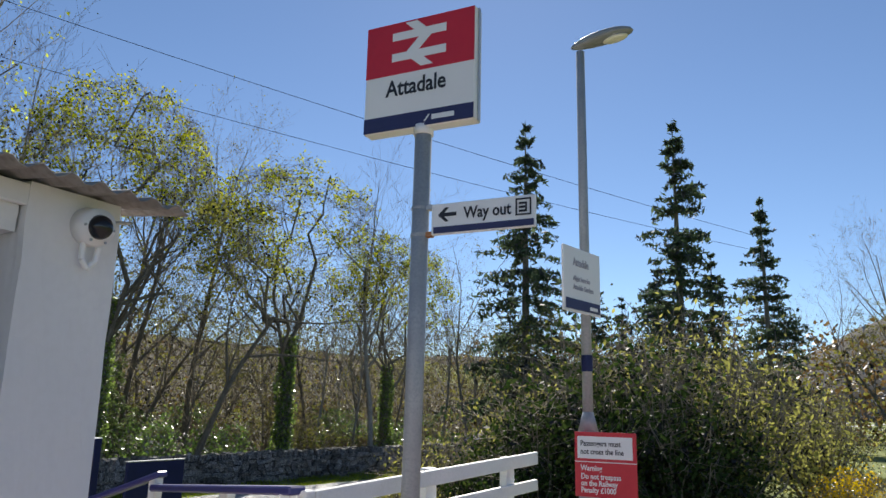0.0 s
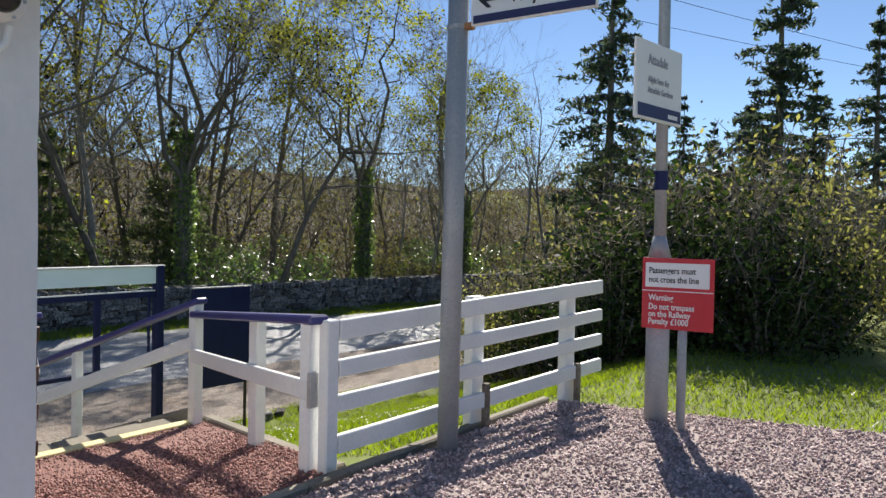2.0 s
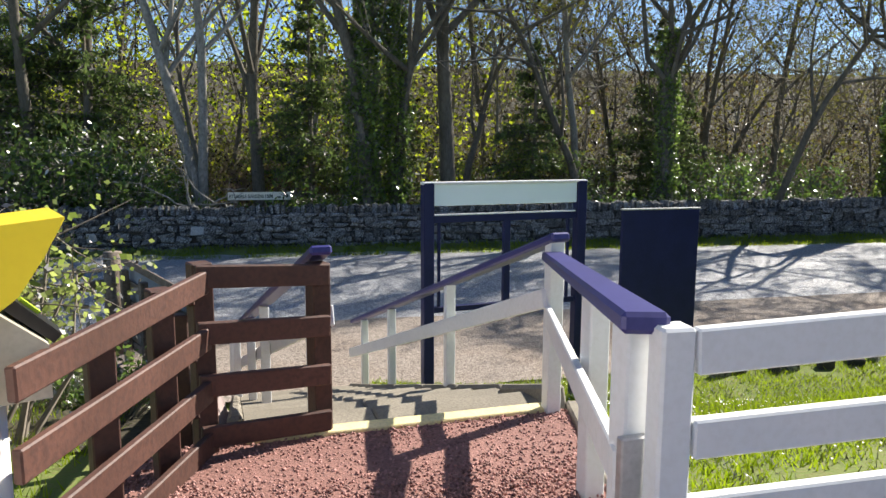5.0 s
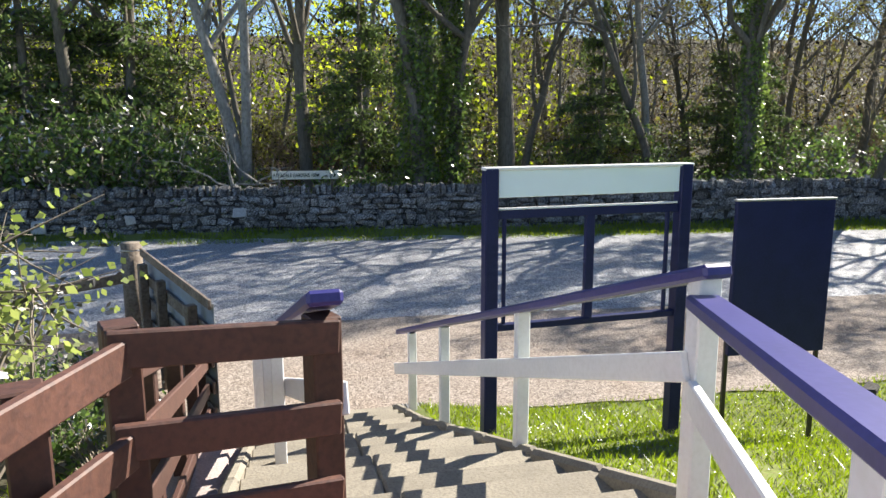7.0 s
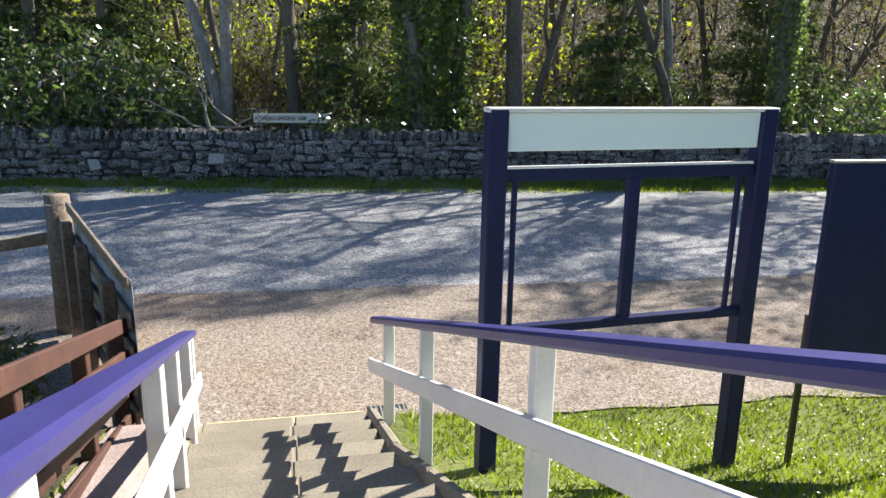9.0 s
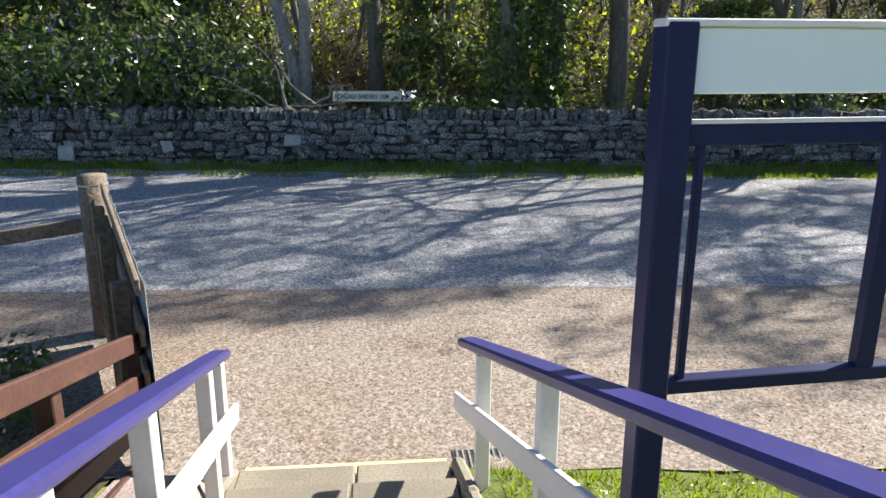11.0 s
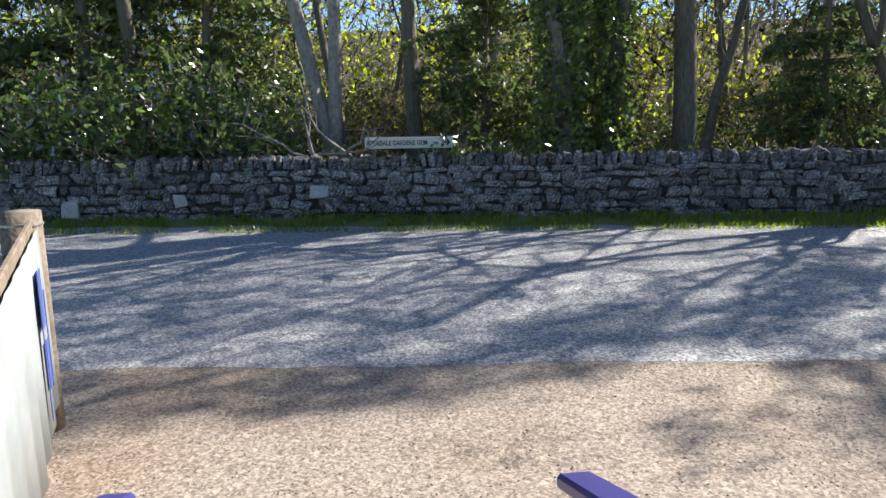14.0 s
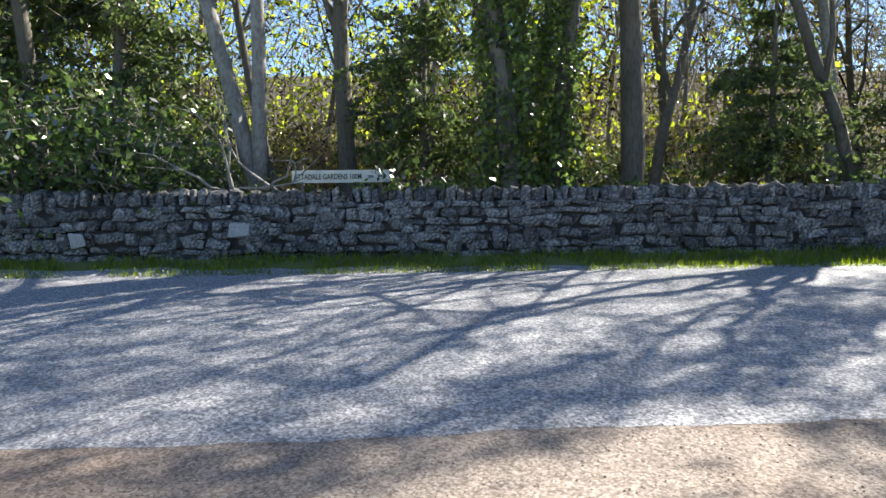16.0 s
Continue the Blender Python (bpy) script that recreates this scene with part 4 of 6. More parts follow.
def garden_sign():
    A, B = (-22.0, 3.58), (-21.85, 5.21)
    W = B[1] - A[1]
    o = (-21.92, 4.4, -1.45)
    t = thing("garden_sign", o, "cream finger sign to the gardens behind the stone wall", "sign")
    rz = 90 - 5.0
    R = Matrix.Rotation(radians(rz), 3, 'Z')
    c = Vector((0, 0, 1.31))
    part("board", boxed(c, (W, 0.03, 0.21), R, 0.004), CREAMSIGN, t)
    m = sign_plane(c + R @ Vector((0, -0.016, 0)), rz)
    lettering("lettering", "ATTADALE GARDENS 100M", 0.125, DARKGREEN, t, m @ Matrix.Translation((-W / 2 + 0.03, -0.045, 0.003)), squeeze=0.74)
    part("arrow", flat_poly([(0.62, -0.012), (0.72, -0.012), (0.68, -0.055), (0.72, -0.055), (0.775, 0.0), (0.72, 0.055), (0.68, 0.055), (0.72, 0.012), (0.62, 0.012)], m @ Matrix.Translation((0, 0, 0.002))), DARKGREEN, t)
    for u in (-0.8, 0.8):
        p = R @ Vector((u * W / 2, 0.03, 0))
        part("leg", boxed((p.x, p.y, 0.7), (0.06, 0.06, 1.6), R, 0.004), OLDWOOD, t)


garden_sign()


# ---------------------------------------------------------------- roadside wall
def lump(rng, s, jag=0.25):
    """A rough block: a cut-down cube with its corners moved, 12 to 24 triangles."""
    V = np.array([(x, y, z) for x in (-0.5, 0.5) for y in (-0.5, 0.5) for z in (-0.5, 0.5)], dtype=float)
    V += rng.uniform(-jag, jag, V.shape)
    V *= np.array(s)
    F = [(0, 1, 3, 2), (4, 6, 7, 5), (0, 4, 5, 1), (2, 3, 7, 6), (0, 2, 6, 4), (1, 5, 7, 3)]
    return V, F


def worn(rng, s, jag=0.24):
    """A rough stone with softened edges."""
    bm = bmesh.new()
    V, F = lump(rng, s, jag)
    vs = [bm.verts.new(v) for v in V]
    for f in F:
        bm.faces.new([vs[i] for i in f])
    bmesh.ops.bevel(bm, geom=list(bm.edges), offset=min(s) * 0.16, segments=1, affect='EDGES')
    bmesh.ops.recalc_face_normals(bm, faces=bm.faces)
    me = bpy.data.meshes.new("stone")
    bm.to_mesh(me)
    bm.free()
    return me


WALL_TOP = -0.36
WALL_H = 1.11
COPE = 0.20


def stone_wall():
    rng = np.random.default_rng(5)
    t = thing("stone_wall", (float(wall_x(5.0)), 5.0, -1.47), "dark dry-stone wall with upright coping stones", "wall", kind="structure")
    o = np.array((float(wall_x(5.0)), 5.0, -1.47))
    # core
    ys = np.arange(-50, 80, 1.0)
    V, F = [], []
    for y in ys:
        x = float(wall_x(y))
        for dx, z in ((-0.06, -1.9), (-0.08, WALL_TOP - COPE + 0.02), (-0.42, WALL_TOP - COPE + 0.02), (-0.44, -1.9)):
            V.append((x + dx - o[0], y - o[1], z - o[2]))
    for j in range(len(ys) - 1):
        for i in range(3):
            a = j * 4 + i
            F.append((a, a + 1, a + 5, a + 4))
    part("core", mesh_from("core", V, F, MORTAR), MORTAR, t, "dark recessed joints")
    protos = {}
    far_v, far_f = [], []

    def put(c, s, kind, material):
        """A stone near the walk is an object; one further off joins the rest."""
        if material is PALESTONE or -2.0 < c[1] < 11.5:
            key = (kind, int(rng.integers(0, 14)), round(s[0] * 12), round(s[1] * 9), round(s[2] * 12), material.name)
            if key not in protos:
                me = worn(rng, s)
                me.materials.append(material)
                protos[key] = me
            ob = new("coping_stone" if kind else "stone", protos[key])
            ob.parent = t
            ob.matrix_basis = pose(*(np.array(c) - o), rng.uniform(-9, 9), rng.uniform(-6, 6), rng.uniform(-6, 6) - 6.3)
        else:
            v, f = lump(rng, s)
            b = len(far_v)
            far_v.extend((v + np.array(c) - o).tolist())
            far_f.extend([tuple(i + b for i in q) for q in f])

    # courses of uneven stones
    cuts = [-48.0]
    while cuts[-1] < 78:
        cuts.append(cuts[-1] + rng.uniform(0.8, 2.2))
    levels = [(a, b, -1.52) for a, b in zip(cuts, cuts[1:])]
    while levels:
        y_from, y_to, z = levels.pop()
        if z >= WALL_TOP - COPE - 0.05:
            continue
        h = rng.uniform(0.08, 0.24) if z > -1.4 else rng.uniform(0.18, 0.26)
        h = min(h, WALL_TOP - COPE - z + 0.02)
        levels.append((y_from, y_to, z + h))
        y = y_from - rng.uniform(0.0, 0.15)
        while y < y_to:
            w = rng.uniform(0.15, 0.5) if -14 < y < 26 else rng.uniform(0.5, 0.9)
            if h > 0.15 and rng.random() < 0.25 and w < 0.4:
                k = rng.uniform(0.4, 0.6)
                for zz, hh in ((z, h * k), (z + h * k, h * (1 - k))):
                    put((float(wall_x(y + w / 2)) - 0.07 + rng.uniform(-0.02, 0.025), y + w / 2, zz + hh / 2), (0.16, w * 0.93, hh * 0.88), 0, STONE)
            else:
                put((float(wall_x(y + w / 2)) - 0.07 + rng.uniform(-0.025, 0.03), y + w / 2, z + h / 2 + rng.uniform(-0.015, 0.015)), (0.16, w * 0.93, h * 0.90), 0, STONE)
            y += w
    # upright copes
    y = -48.0
    while y < 78:
        w = rng.uniform(0.07, 0.17) if -14 < y < 26 else rng.uniform(0.2, 0.35)
        hh = COPE * rng.uniform(0.85, 1.2)
        put((float(wall_x(y)) - 0.22, y + w / 2, WALL_TOP - COPE + hh / 2), (rng.uniform(0.30, 0.40), w * 0.93, hh), 1, STONE)
        y += w
    part("far_stones", mesh_from("far_stones", far_v, far_f, STONE_I), STONE_I, t, "")["kind"] = "stuff"
    for y, zz, s in ((0.33, -1.06, (0.13, 0.24, 0.2)), (-1.75, -1.2, (0.16, 0.32, 0.24)), (2.85, -0.93, (0.08, 0.30, 0.20))):
        ob = put((float(wall_x(y)) + 0.02, y, zz), s, 0, PALESTONE)


# ---------------------------------------------------------------- plants
class Wood:
    """Gathers tapered tubes into one mesh."""

    def __init__(self):
        self.v, self.f, self.tips, self.n = [], [], [], 0

    def tube(self, pts, radii, sides):
        ring = []
        for i, p in enumerate(pts):
            a = pts[min(i + 1, len(pts) - 1)] - pts[max(i - 1, 0)]
            a = a / (np.linalg.norm(a) + 1e-9)
            u = np.cross(a, (0.31, 0.92, 0.24))
            u /= np.linalg.norm(u) + 1e-9
            w = np.cross(a, u)
            for k in range(sides):
                t = 2 * math.pi * k / sides
                self.v.append(p + radii[i] * (math.cos(t) * u + math.sin(t) * w))
            ring.append(self.n)
            self.n += sides
        for i in range(len(pts) - 1):
            for k in range(sides):
                a, b = ring[i] + k, ring[i] + (k + 1) % sides
                self.f.append((a, b, b + sides, a + sides))

    def mesh(self, name, material):
        return mesh_from(name, [tuple(v) for v in self.v], self.f, material, True)


def grow(rng, wood, twigs, p, d, length, r, level, kids, spread, lift, wander, reach=(0.42, 0.62)):
    """A limb with its side limbs; the last levels go to the twigs."""
    n = 6 if not level else 4 if level < 2 else 3 if level < 3 else 2
    pts, radii = [np.array(p, float)], [r]
    d = np.array(d, float)
    for i in range(n):
        d = d + rng.normal(0, wander, 3) + np.array((0, 0, lift))
        d /= np.linalg.norm(d)
        pts.append(pts[-1] + d * length / n)
        radii.append(r * (1 - 0.75 * (i + 1) / n) if level else r * (1 - 0.55 * (i + 1) / n))
    top = level >= len(kids)
    (twigs if level >= 2 else wood).tube(pts, radii if level < 2 else [max(0.004, q * 0.7) for q in radii], 3 if level >= 2 else (5 if level else 9))
    if top:
        twigs.tips.append(pts[-1])
        twigs.tips.append(pts[len(pts) // 2])
        return
    for k in range(kids[level]):
        u = rng.uniform(0.35, 1.0) if level else rng.uniform(0.42, 1.0)
        i = min(int(u * n), n - 1)
        q = pts[i] + (pts[i + 1] - pts[i]) * (u * n - i)
        a, _ = rand_frames(rng, 1)
        dd = d * (1 - spread) + a[0] * spread
        dd[2] += 0.12
        dd /= np.linalg.norm(dd)
        grow(rng, wood, twigs, q, dd, length * rng.uniform(*reach), r * (0.36 if level else 0.52) * (1.1 - 0.4 * u), level + 1, kids, spread, lift, wander, reach if level < 1 else (0.42, 0.62))


def ivy_column(rng, h, r0, r1, n, size, bulge=0.5):
    z = rng.uniform(0, 1, n) ** 0.9
    a = rng.uniform(0, 2 * math.pi, n)
    lump_ = 1 + bulge * np.array([noise.noise((math.cos(t) * 1.3, math.sin(t) * 1.3, q * h * 0.7)) for t, q in zip(a, z)])
    r = (r0 + (r1 - r0) * z) * lump_ * rng.uniform(0.72, 1.22, n)
    C = np.stack([np.cos(a) * r, np.sin(a) * r, z * h], -1)
    return leaves(rng, C, size, 0.75, 0.5)


def bare_tree(seed, h, r, kids, spread=0.62, lift=0.05, wander=0.10, leaf=None, leaf_n=0, leaf_size=0.06, ivy=0.0, ivy_r=0.3, ivy_n=2500, bark=None, lean=(0, 0), fork=0.5, reach=(0.42, 0.62)):
    """A tall broadleaf in early spring: trunk and limbs, twigs, a few young leaves, ivy on the trunk."""
    rng = np.random.default_rng(seed)
    wood, twigs = Wood(), Wood()
    grow(rng, wood, twigs, (0, 0, -0.3), (lean[0], lean[1], 1.0), h * fork, r, 0, kids, spread, lift, wander, reach)
    out = {"trunk": wood.mesh("trunk", bark or BARK), "crown": twigs.mesh("crown", TWIG)}
    tips = np.array(twigs.tips)
    if leaf is not None and leaf_n:
        tips = tips[tips[:, 2] > h * 0.58]
        sub = tips[rng.permutation(len(tips))[:max(80, len(tips) // 4)]]
        C = sub[rng.integers(0, len(sub), leaf_n)] + rng.normal(0, 0.17, (leaf_n, 3)) * (1, 1, 0.6)
        out["foliage"] = quads_mesh("foliage", leaves(rng, C, leaf_size, 0.6), leaf)
    if ivy:
        out["ivy"] = quads_mesh("ivy", ivy_column(rng, ivy, ivy_r, ivy_r * 0.6, ivy_n, 0.06, 1.0), IVY)
    return out


def plant(name, parts, at, label, category, rz=0.0, scale=1.0, group=""):
    t = thing(name, at, label, category, group, rz=rz)
    t.scale = (scale, scale, scale)
    for nm, me in parts.items():
        part(nm, me, None, t, {"ivy": "glossy ivy round the trunk"}.get(nm, ""))
    return t


def place(x, y):
    return (x, y, float(height(x, y)))


def shrub(seed, rx, ry_, h, n, size, leaf, ratio=0.5, stems=30, stem_mat=None, fill=0.75, base=0.0, skirt=0):
    """A rounded shrub: many thin stems and a ragged crown of leaves in clumps."""
    rng = np.random.default_rng(seed)
    twigs = Wood()
    tips = []
    for i in range(stems):
        a = rng.uniform(0, 2 * math.pi)
        k = rng.uniform(0.15, 1.0) ** 0.6
        tip = np.array((math.cos(a) * rx * k, math.sin(a) * ry_ * k, h * math.sqrt(max(0.05, 1 - 0.8 * k * k)) * rng.uniform(0.75, 1.08)))
        p0 = np.array((tip[0] * 0.25, tip[1] * 0.25, -0.1))
        mid = (p0 + tip) / 2 + rng.normal(0, 0.12 * h * 0.4, 3)
        twigs.tube([p0, mid, tip], [0.02 + 0.006 * h, 0.012 + 0.003 * h, 0.005], 3)
        tips.append(tip)
        for j in range(5):
            u = rng.uniform(0.45, 1.0)
            q = mid * (1 - u) + tip * u
            e = q + rng.normal(0, 0.15 * h, 3)
            e[2] = max(e[2], 0.05)
            twigs.tube([q, (q + e) / 2 + rng.normal(0, 0.02, 3), e], [0.008, 0.006, 0.003], 3)
            tips.append(e)
    tips = np.array(tips)
    C = tips[rng.integers(0, len(tips), n)]
    C = C * rng.uniform(fill, 1.04, (n, 1)) + rng.normal(0, 0.085 * h ** 0.6, (n, 3))
    if skirt:
        a, k = rng.uniform(0, 2 * math.pi, skirt), rng.uniform(0.6, 1.02, skirt)
        low = np.stack([np.cos(a) * rx * k, np.sin(a) * ry_ * k, rng.uniform(0.02, 0.55 * h, skirt)], -1) + rng.normal(0, 0.05, (skirt, 3))
        C = np.concatenate([C, low])
    C = C[C[:, 2] > base]
    return {"branchwork": twigs.mesh("branchwork", stem_mat or TWIG), "foliage": quads_mesh("foliage", leaves(rng, C, size, ratio), leaf)}


def conifer(seed, h, r, leaf, tiers=26, dens=1.0, base=0.1, droop=0.25, needle=0.10):
    """A pointed conifer: trunk, whorled boughs, sprays of needles."""
    rng = np.random.default_rng(seed)
    wood = Wood()
    wood.tube([np.array((0, 0, -0.3)), np.array((0, 0, h * 0.5)), np.array((0, 0, h))], [h * 0.017, h * 0.01, 0.01], 7)
    C = []
    for i in range(tiers):
        u = base + (1 - base) * min(0.985, (i + rng.uniform(-0.7, 0.7)) / tiers + 0.004)
        z = h * u
        reach = r * (1 - u) ** 0.85 * rng.uniform(0.75, 1.2) + 0.12
        for k in range(int(rng.integers(5, 8))):
            a = rng.uniform(0, 2 * math.pi)
            L = reach * rng.uniform(0.65, 1.15)
            e = np.array((math.cos(a) * L, math.sin(a) * L, z - droop * L + rng.uniform(-0.3, 0.35)))
            m = np.array((math.cos(a) * L * 0.5, math.sin(a) * L * 0.5, z - droop * L * 0.2))
            p = np.array((0, 0, z))
            wood.tube([p, m, e], [0.012 + 0.004 * L, 0.008, 0.003], 3)
            n = int(60 * L * dens) + 8
            t = rng.uniform(0.15, 1.0, n)[:, None]
            q = p * (1 - t) ** 2 + 2 * m * t * (1 - t) + e * t * t
            side = np.array((-math.sin(a), math.cos(a), 0))
            q = q + side * rng.normal(0, 0.13, (n, 1)) * L * (1.1 - t) + np.array((0, 0, -1)) * np.abs(rng.normal(0, 0.09, (n, 1))) * (1 + L * 0.4)
            C.append(q)
    C = np.concatenate(C)
    return {"trunk": wood.mesh("trunk", BARK), "foliage": quads_mesh("foliage", leaves(rng, C, needle, 0.32), leaf)}


stone_wall()
def dome_tree(seed, h, fork, rx, r, leaf, leaf_n, ivy=0.0, ivy_r=0.35, ivy_n=3000, limbs=6, shift=(0.0, 0.0), bark=None):
    """A spreading broadleaf: a forked trunk, winding limbs that reach a domed crown, young leaves on its outer shell."""
    rng = np.random.default_rng(seed)
    wood, twigs = Wood(), Wood()
    mid, up = (fork * 0.9 + h) / 2, (h - fork * 0.9) / 2

    def shell():
        a, u = rng.uniform(0, 2 * math.pi), rng.uniform(-0.35, 1.0)
        q = math.sqrt(max(0.0, 1 - u * u))
        return np.array((shift[0] + rx * q * math.cos(a), shift[1] + rx * q * math.sin(a), mid + up * u))

    def fit_in(p):
        d = (p - np.array((shift[0], shift[1], mid))) / np.array((rx, rx, up))
        k = np.linalg.norm(d)
        return p if k < 1.0 else np.array((shift[0], shift[1], mid)) + d / k * np.array((rx, rx, up)) * rng.uniform(0.9, 1.03)

    def limb(p, target, r0, level):
        n = (6, 5, 4, 3, 2)[level]
        L = np.linalg.norm(target - p)
        pts = [p]
        for i in range(1, n + 1):
            u = i / n
            q = p + (target - p) * u
            q[2] += L * 0.10 * math.sin(math.pi * u) * (1 if level < 2 else 0)
            pts.append(q + (rng.normal(0, 0.055 * L, 3) if i < n else 0))
        radii = [r0 * (1 - 0.68 * i / n) for i in range(n + 1)]
        (wood if level < 2 else twigs).tube(pts, [max(0.007, q) for q in radii], 6 if level < 2 else 3)
        if level == 4:
            twigs.tips.append(pts[-1])
            return
        for k in range((4, 4, 4, 3)[level]):
            u = 1.0 if k == 0 else rng.uniform(0.35, 0.95)
            i = min(int(u * n), n - 1)
            q = pts[i] + (pts[i + 1] - pts[i]) * (u * n - i)
            span = rx * (0.75, 0.42, 0.24, 0.13)[level]
            away = rng.normal(0, 0.75, 3) * span + (target - p) / (L + 1e-6) * span * 0.8
            limb(q, fit_in(q + away), max(radii[i] * (0.72 if k == 0 else 0.45), 0.009), level + 1)

    top = np.array((shift[0] * 0.25, shift[1] * 0.25, fork))
    wood.tube([np.array((0.0, 0.0, -0.4)), top * 0.5 + rng.normal(0, 0.06, 3), top], [r * 1.15, r, r * 0.85], 10)
    for k in range(limbs):
        limb(top - np.array((0, 0, rng.uniform(0, 0.25) * fork * (k > 1))), shell() * np.array((0.8, 0.8, 1)), r * rng.uniform(0.32, 0.46), 0)
    out = {"trunk": wood.mesh("trunk", bark or BARK), "crown": twigs.mesh("crown", TWIG)}
    tips = np.array(twigs.tips)
    tips = tips[tips[:, 2] > mid - 0.25 * up]
    if leaf is not None and leaf_n:
        sub = tips[rng.permutation(len(tips))[:max(60, len(tips) // 5)]]
        C = sub[rng.integers(0, len(sub), leaf_n)] + rng.normal(0, 0.19, (leaf_n, 3))
        out["foliage"] = quads_mesh("foliage", leaves(rng, C, 0.06, 0.6), leaf)
    if ivy:
        out["ivy"] = quads_mesh("ivy", ivy_column(rng, ivy, ivy_r, ivy_r * 0.7, ivy_n, 0.06, 0.5), IVY)
    return out


# named trees behind the wall
broad = dome_tree(11, 13.0, 5.2, 4.0, 0.24, SPRING, 9000, 5.5, 0.40, 4500)
leafy = dome_tree(12, 14.2, 5.8, 3.8, 0.26, SPRING, 9500, 6.2, 0.40, 4500, 8)
tall = bare_tree(13, 15, 0.17, (9, 5, 4, 3), spread=0.5, lift=0.10, wander=0.06, leaf=OLIVE, leaf_n=700, leaf_size=0.05, fork=0.8)
stout = bare_tree(18, 14, 0.27, (9, 5, 4, 3), spread=0.5, lift=0.08, wander=0.05, leaf=SPRING, leaf_n=900, leaf_size=0.05, fork=0.8)
thin = bare_tree(14, 12, 0.10, (9, 5, 4), spread=0.5, lift=0.08, wander=0.10, leaf=OLIVE, leaf_n=400, leaf_size=0.05, fork=0.8)
pale = bare_tree(15, 14, 0.16, (8, 5, 4, 3), spread=0.5, lift=0.06, wander=0.05, fork=0.8, bark=PALEBARK)
lean_pale = bare_tree(19, 13, 0.17, (8, 5, 4, 3), spread=0.5, lift=0.01, wander=0.03, fork=0.8, bark=PALEBARK, lean=(0.0, -0.27))
crook = bare_tree(16, 11, 0.14, (8, 6, 4, 3), spread=0.7, lift=0.03, wander=0.16, leaf=OLIVE, leaf_n=2500, leaf_size=0.06, fork=0.65)
ivy_a = bare_tree(17, 14, 0.22, (7, 5, 4, 3), spread=0.55, lift=0.05, wander=0.06, leaf=SPRING, leaf_n=800, ivy=8.5, ivy_r=0.46, ivy_n=9000, fork=0.75)
plant("tree", broad, place(-20.3, 24.1), "spreading tree with an ivy-clad trunk and fresh leaves", "tree")
plant("tree", leafy, place(-22.2, 17.0), "broad tree coming into leaf with ivy on its trunk", "tree", 180).scale = (0.7, 1.0, 1.0)
plant("tree", broad, place(-19.8, 30.8), "spreading tree with an ivy-clad trunk and fresh leaves", "tree", 120, 0.85)
plant("tree", crook, place(-20.8, 20.0), "thin winding bare tree with olive buds", "tree", 300, 0.95)
plant("tree", pale, place(-19.6, 29.4), "pale slim bare tree with upswept twigs", "tree", 70, 0.85)
plant("tree", lean_pale, place(-23.0, 3.2), "pale-barked bare tree leaning behind the wall", "tree")
plant("tree", pale, place(-23.0, 2.85), "pale-barked bare tree behind the wall", "tree", 200, 0.95)
plant("tree", tall, place(-26.0, -1.5), "tall dark-trunked bare tree", "tree", 20, 1.1)
plant("tree", tall, place(-26.2, -0.75), "tall dark-trunked bare tree", "tree", 190)
plant("tree", thin, place(-25.0, 3.0), "thin bare woodland sapling", "tree", 50)
plant("tree", stout, place(-25.0, 4.6), "stout dark-trunked tree with a few fresh leaves", "tree", 60, 0.8)
plant("tree", ivy_a, place(-22.4, 7.35), "tree trunk thickly covered in glossy ivy", "tree", 0)
plant("tree", ivy_a, place(-22.6, 8.3), "tree trunk thickly covered in glossy ivy", "tree", 150, 0.85)
plant("tree", stout, place(-23.5, 10.05), "stout dark-trunked tree with a few fresh leaves", "tree", 170)
plant("tree", crook, place(-24.0, 10.9), "crooked bare tree with olive buds", "tree", 60)
plant("tree", crook, place(-22.6, 14.2), "crooked bare tree with olive buds", "tree", 210, 1.05)
plant("tree", pale, place(-24.0, 14.8), "pale-barked bare tree behind the wall", "tree", 100, 0.9)
rng = np.random.default_rng(3)
kinds = (("tall", tall, "tall slim bare woodland tree"), ("thin", thin, "thin bare woodland sapling"), ("pale", pale, "pale-barked bare woodland tree"), ("crook", crook, "crooked woodland tree with olive buds"), ("thin2", thin, "thin bare woodland sapling"))
spots = []
for i in range(400):
    y = rng.uniform(-22, 52)
    x = float(wall_x(y)) - 2.4 - 25 * rng.random() ** 1.2
    off_line = abs((x + 22.6) * 0.9 + (y - 7.9) * 0.44)
    if any((x - a) ** 2 + (y - b) ** 2 < 4.0 for a, b in spots) or (off_line < 2.2 and 7.0 < y < 20.0) or (x > -26.5 and -3.0 < y < 16.0):
        continue
    spots.append((x, y))
    if len(spots) > 54:
        break
for i, (x, y) in enumerate(spots):
    _, k, lab = kinds[int(rng.integers(0, 5))]
    plant("tree", k, place(x, y), lab, "tree", rng.uniform(0, 360), rng.uniform(0.45, 0.62) if y > 12 else rng.uniform(0.75, 1.05), "woodland trees")
for i in range(12):
    x, y = rng.uniform(-37, -27.5), rng.uniform(10, 28)
    k, lab = ((tall, "tall slim bare woodland tree"), (crook, "crooked woodland tree with olive buds"), (thin, "thin bare woodland sapling"))[i % 3]
    plant("tree", k, place(x, y), lab, "tree", rng.uniform(0, 360), rng.uniform(0.75, 1.0), "woodland trees")
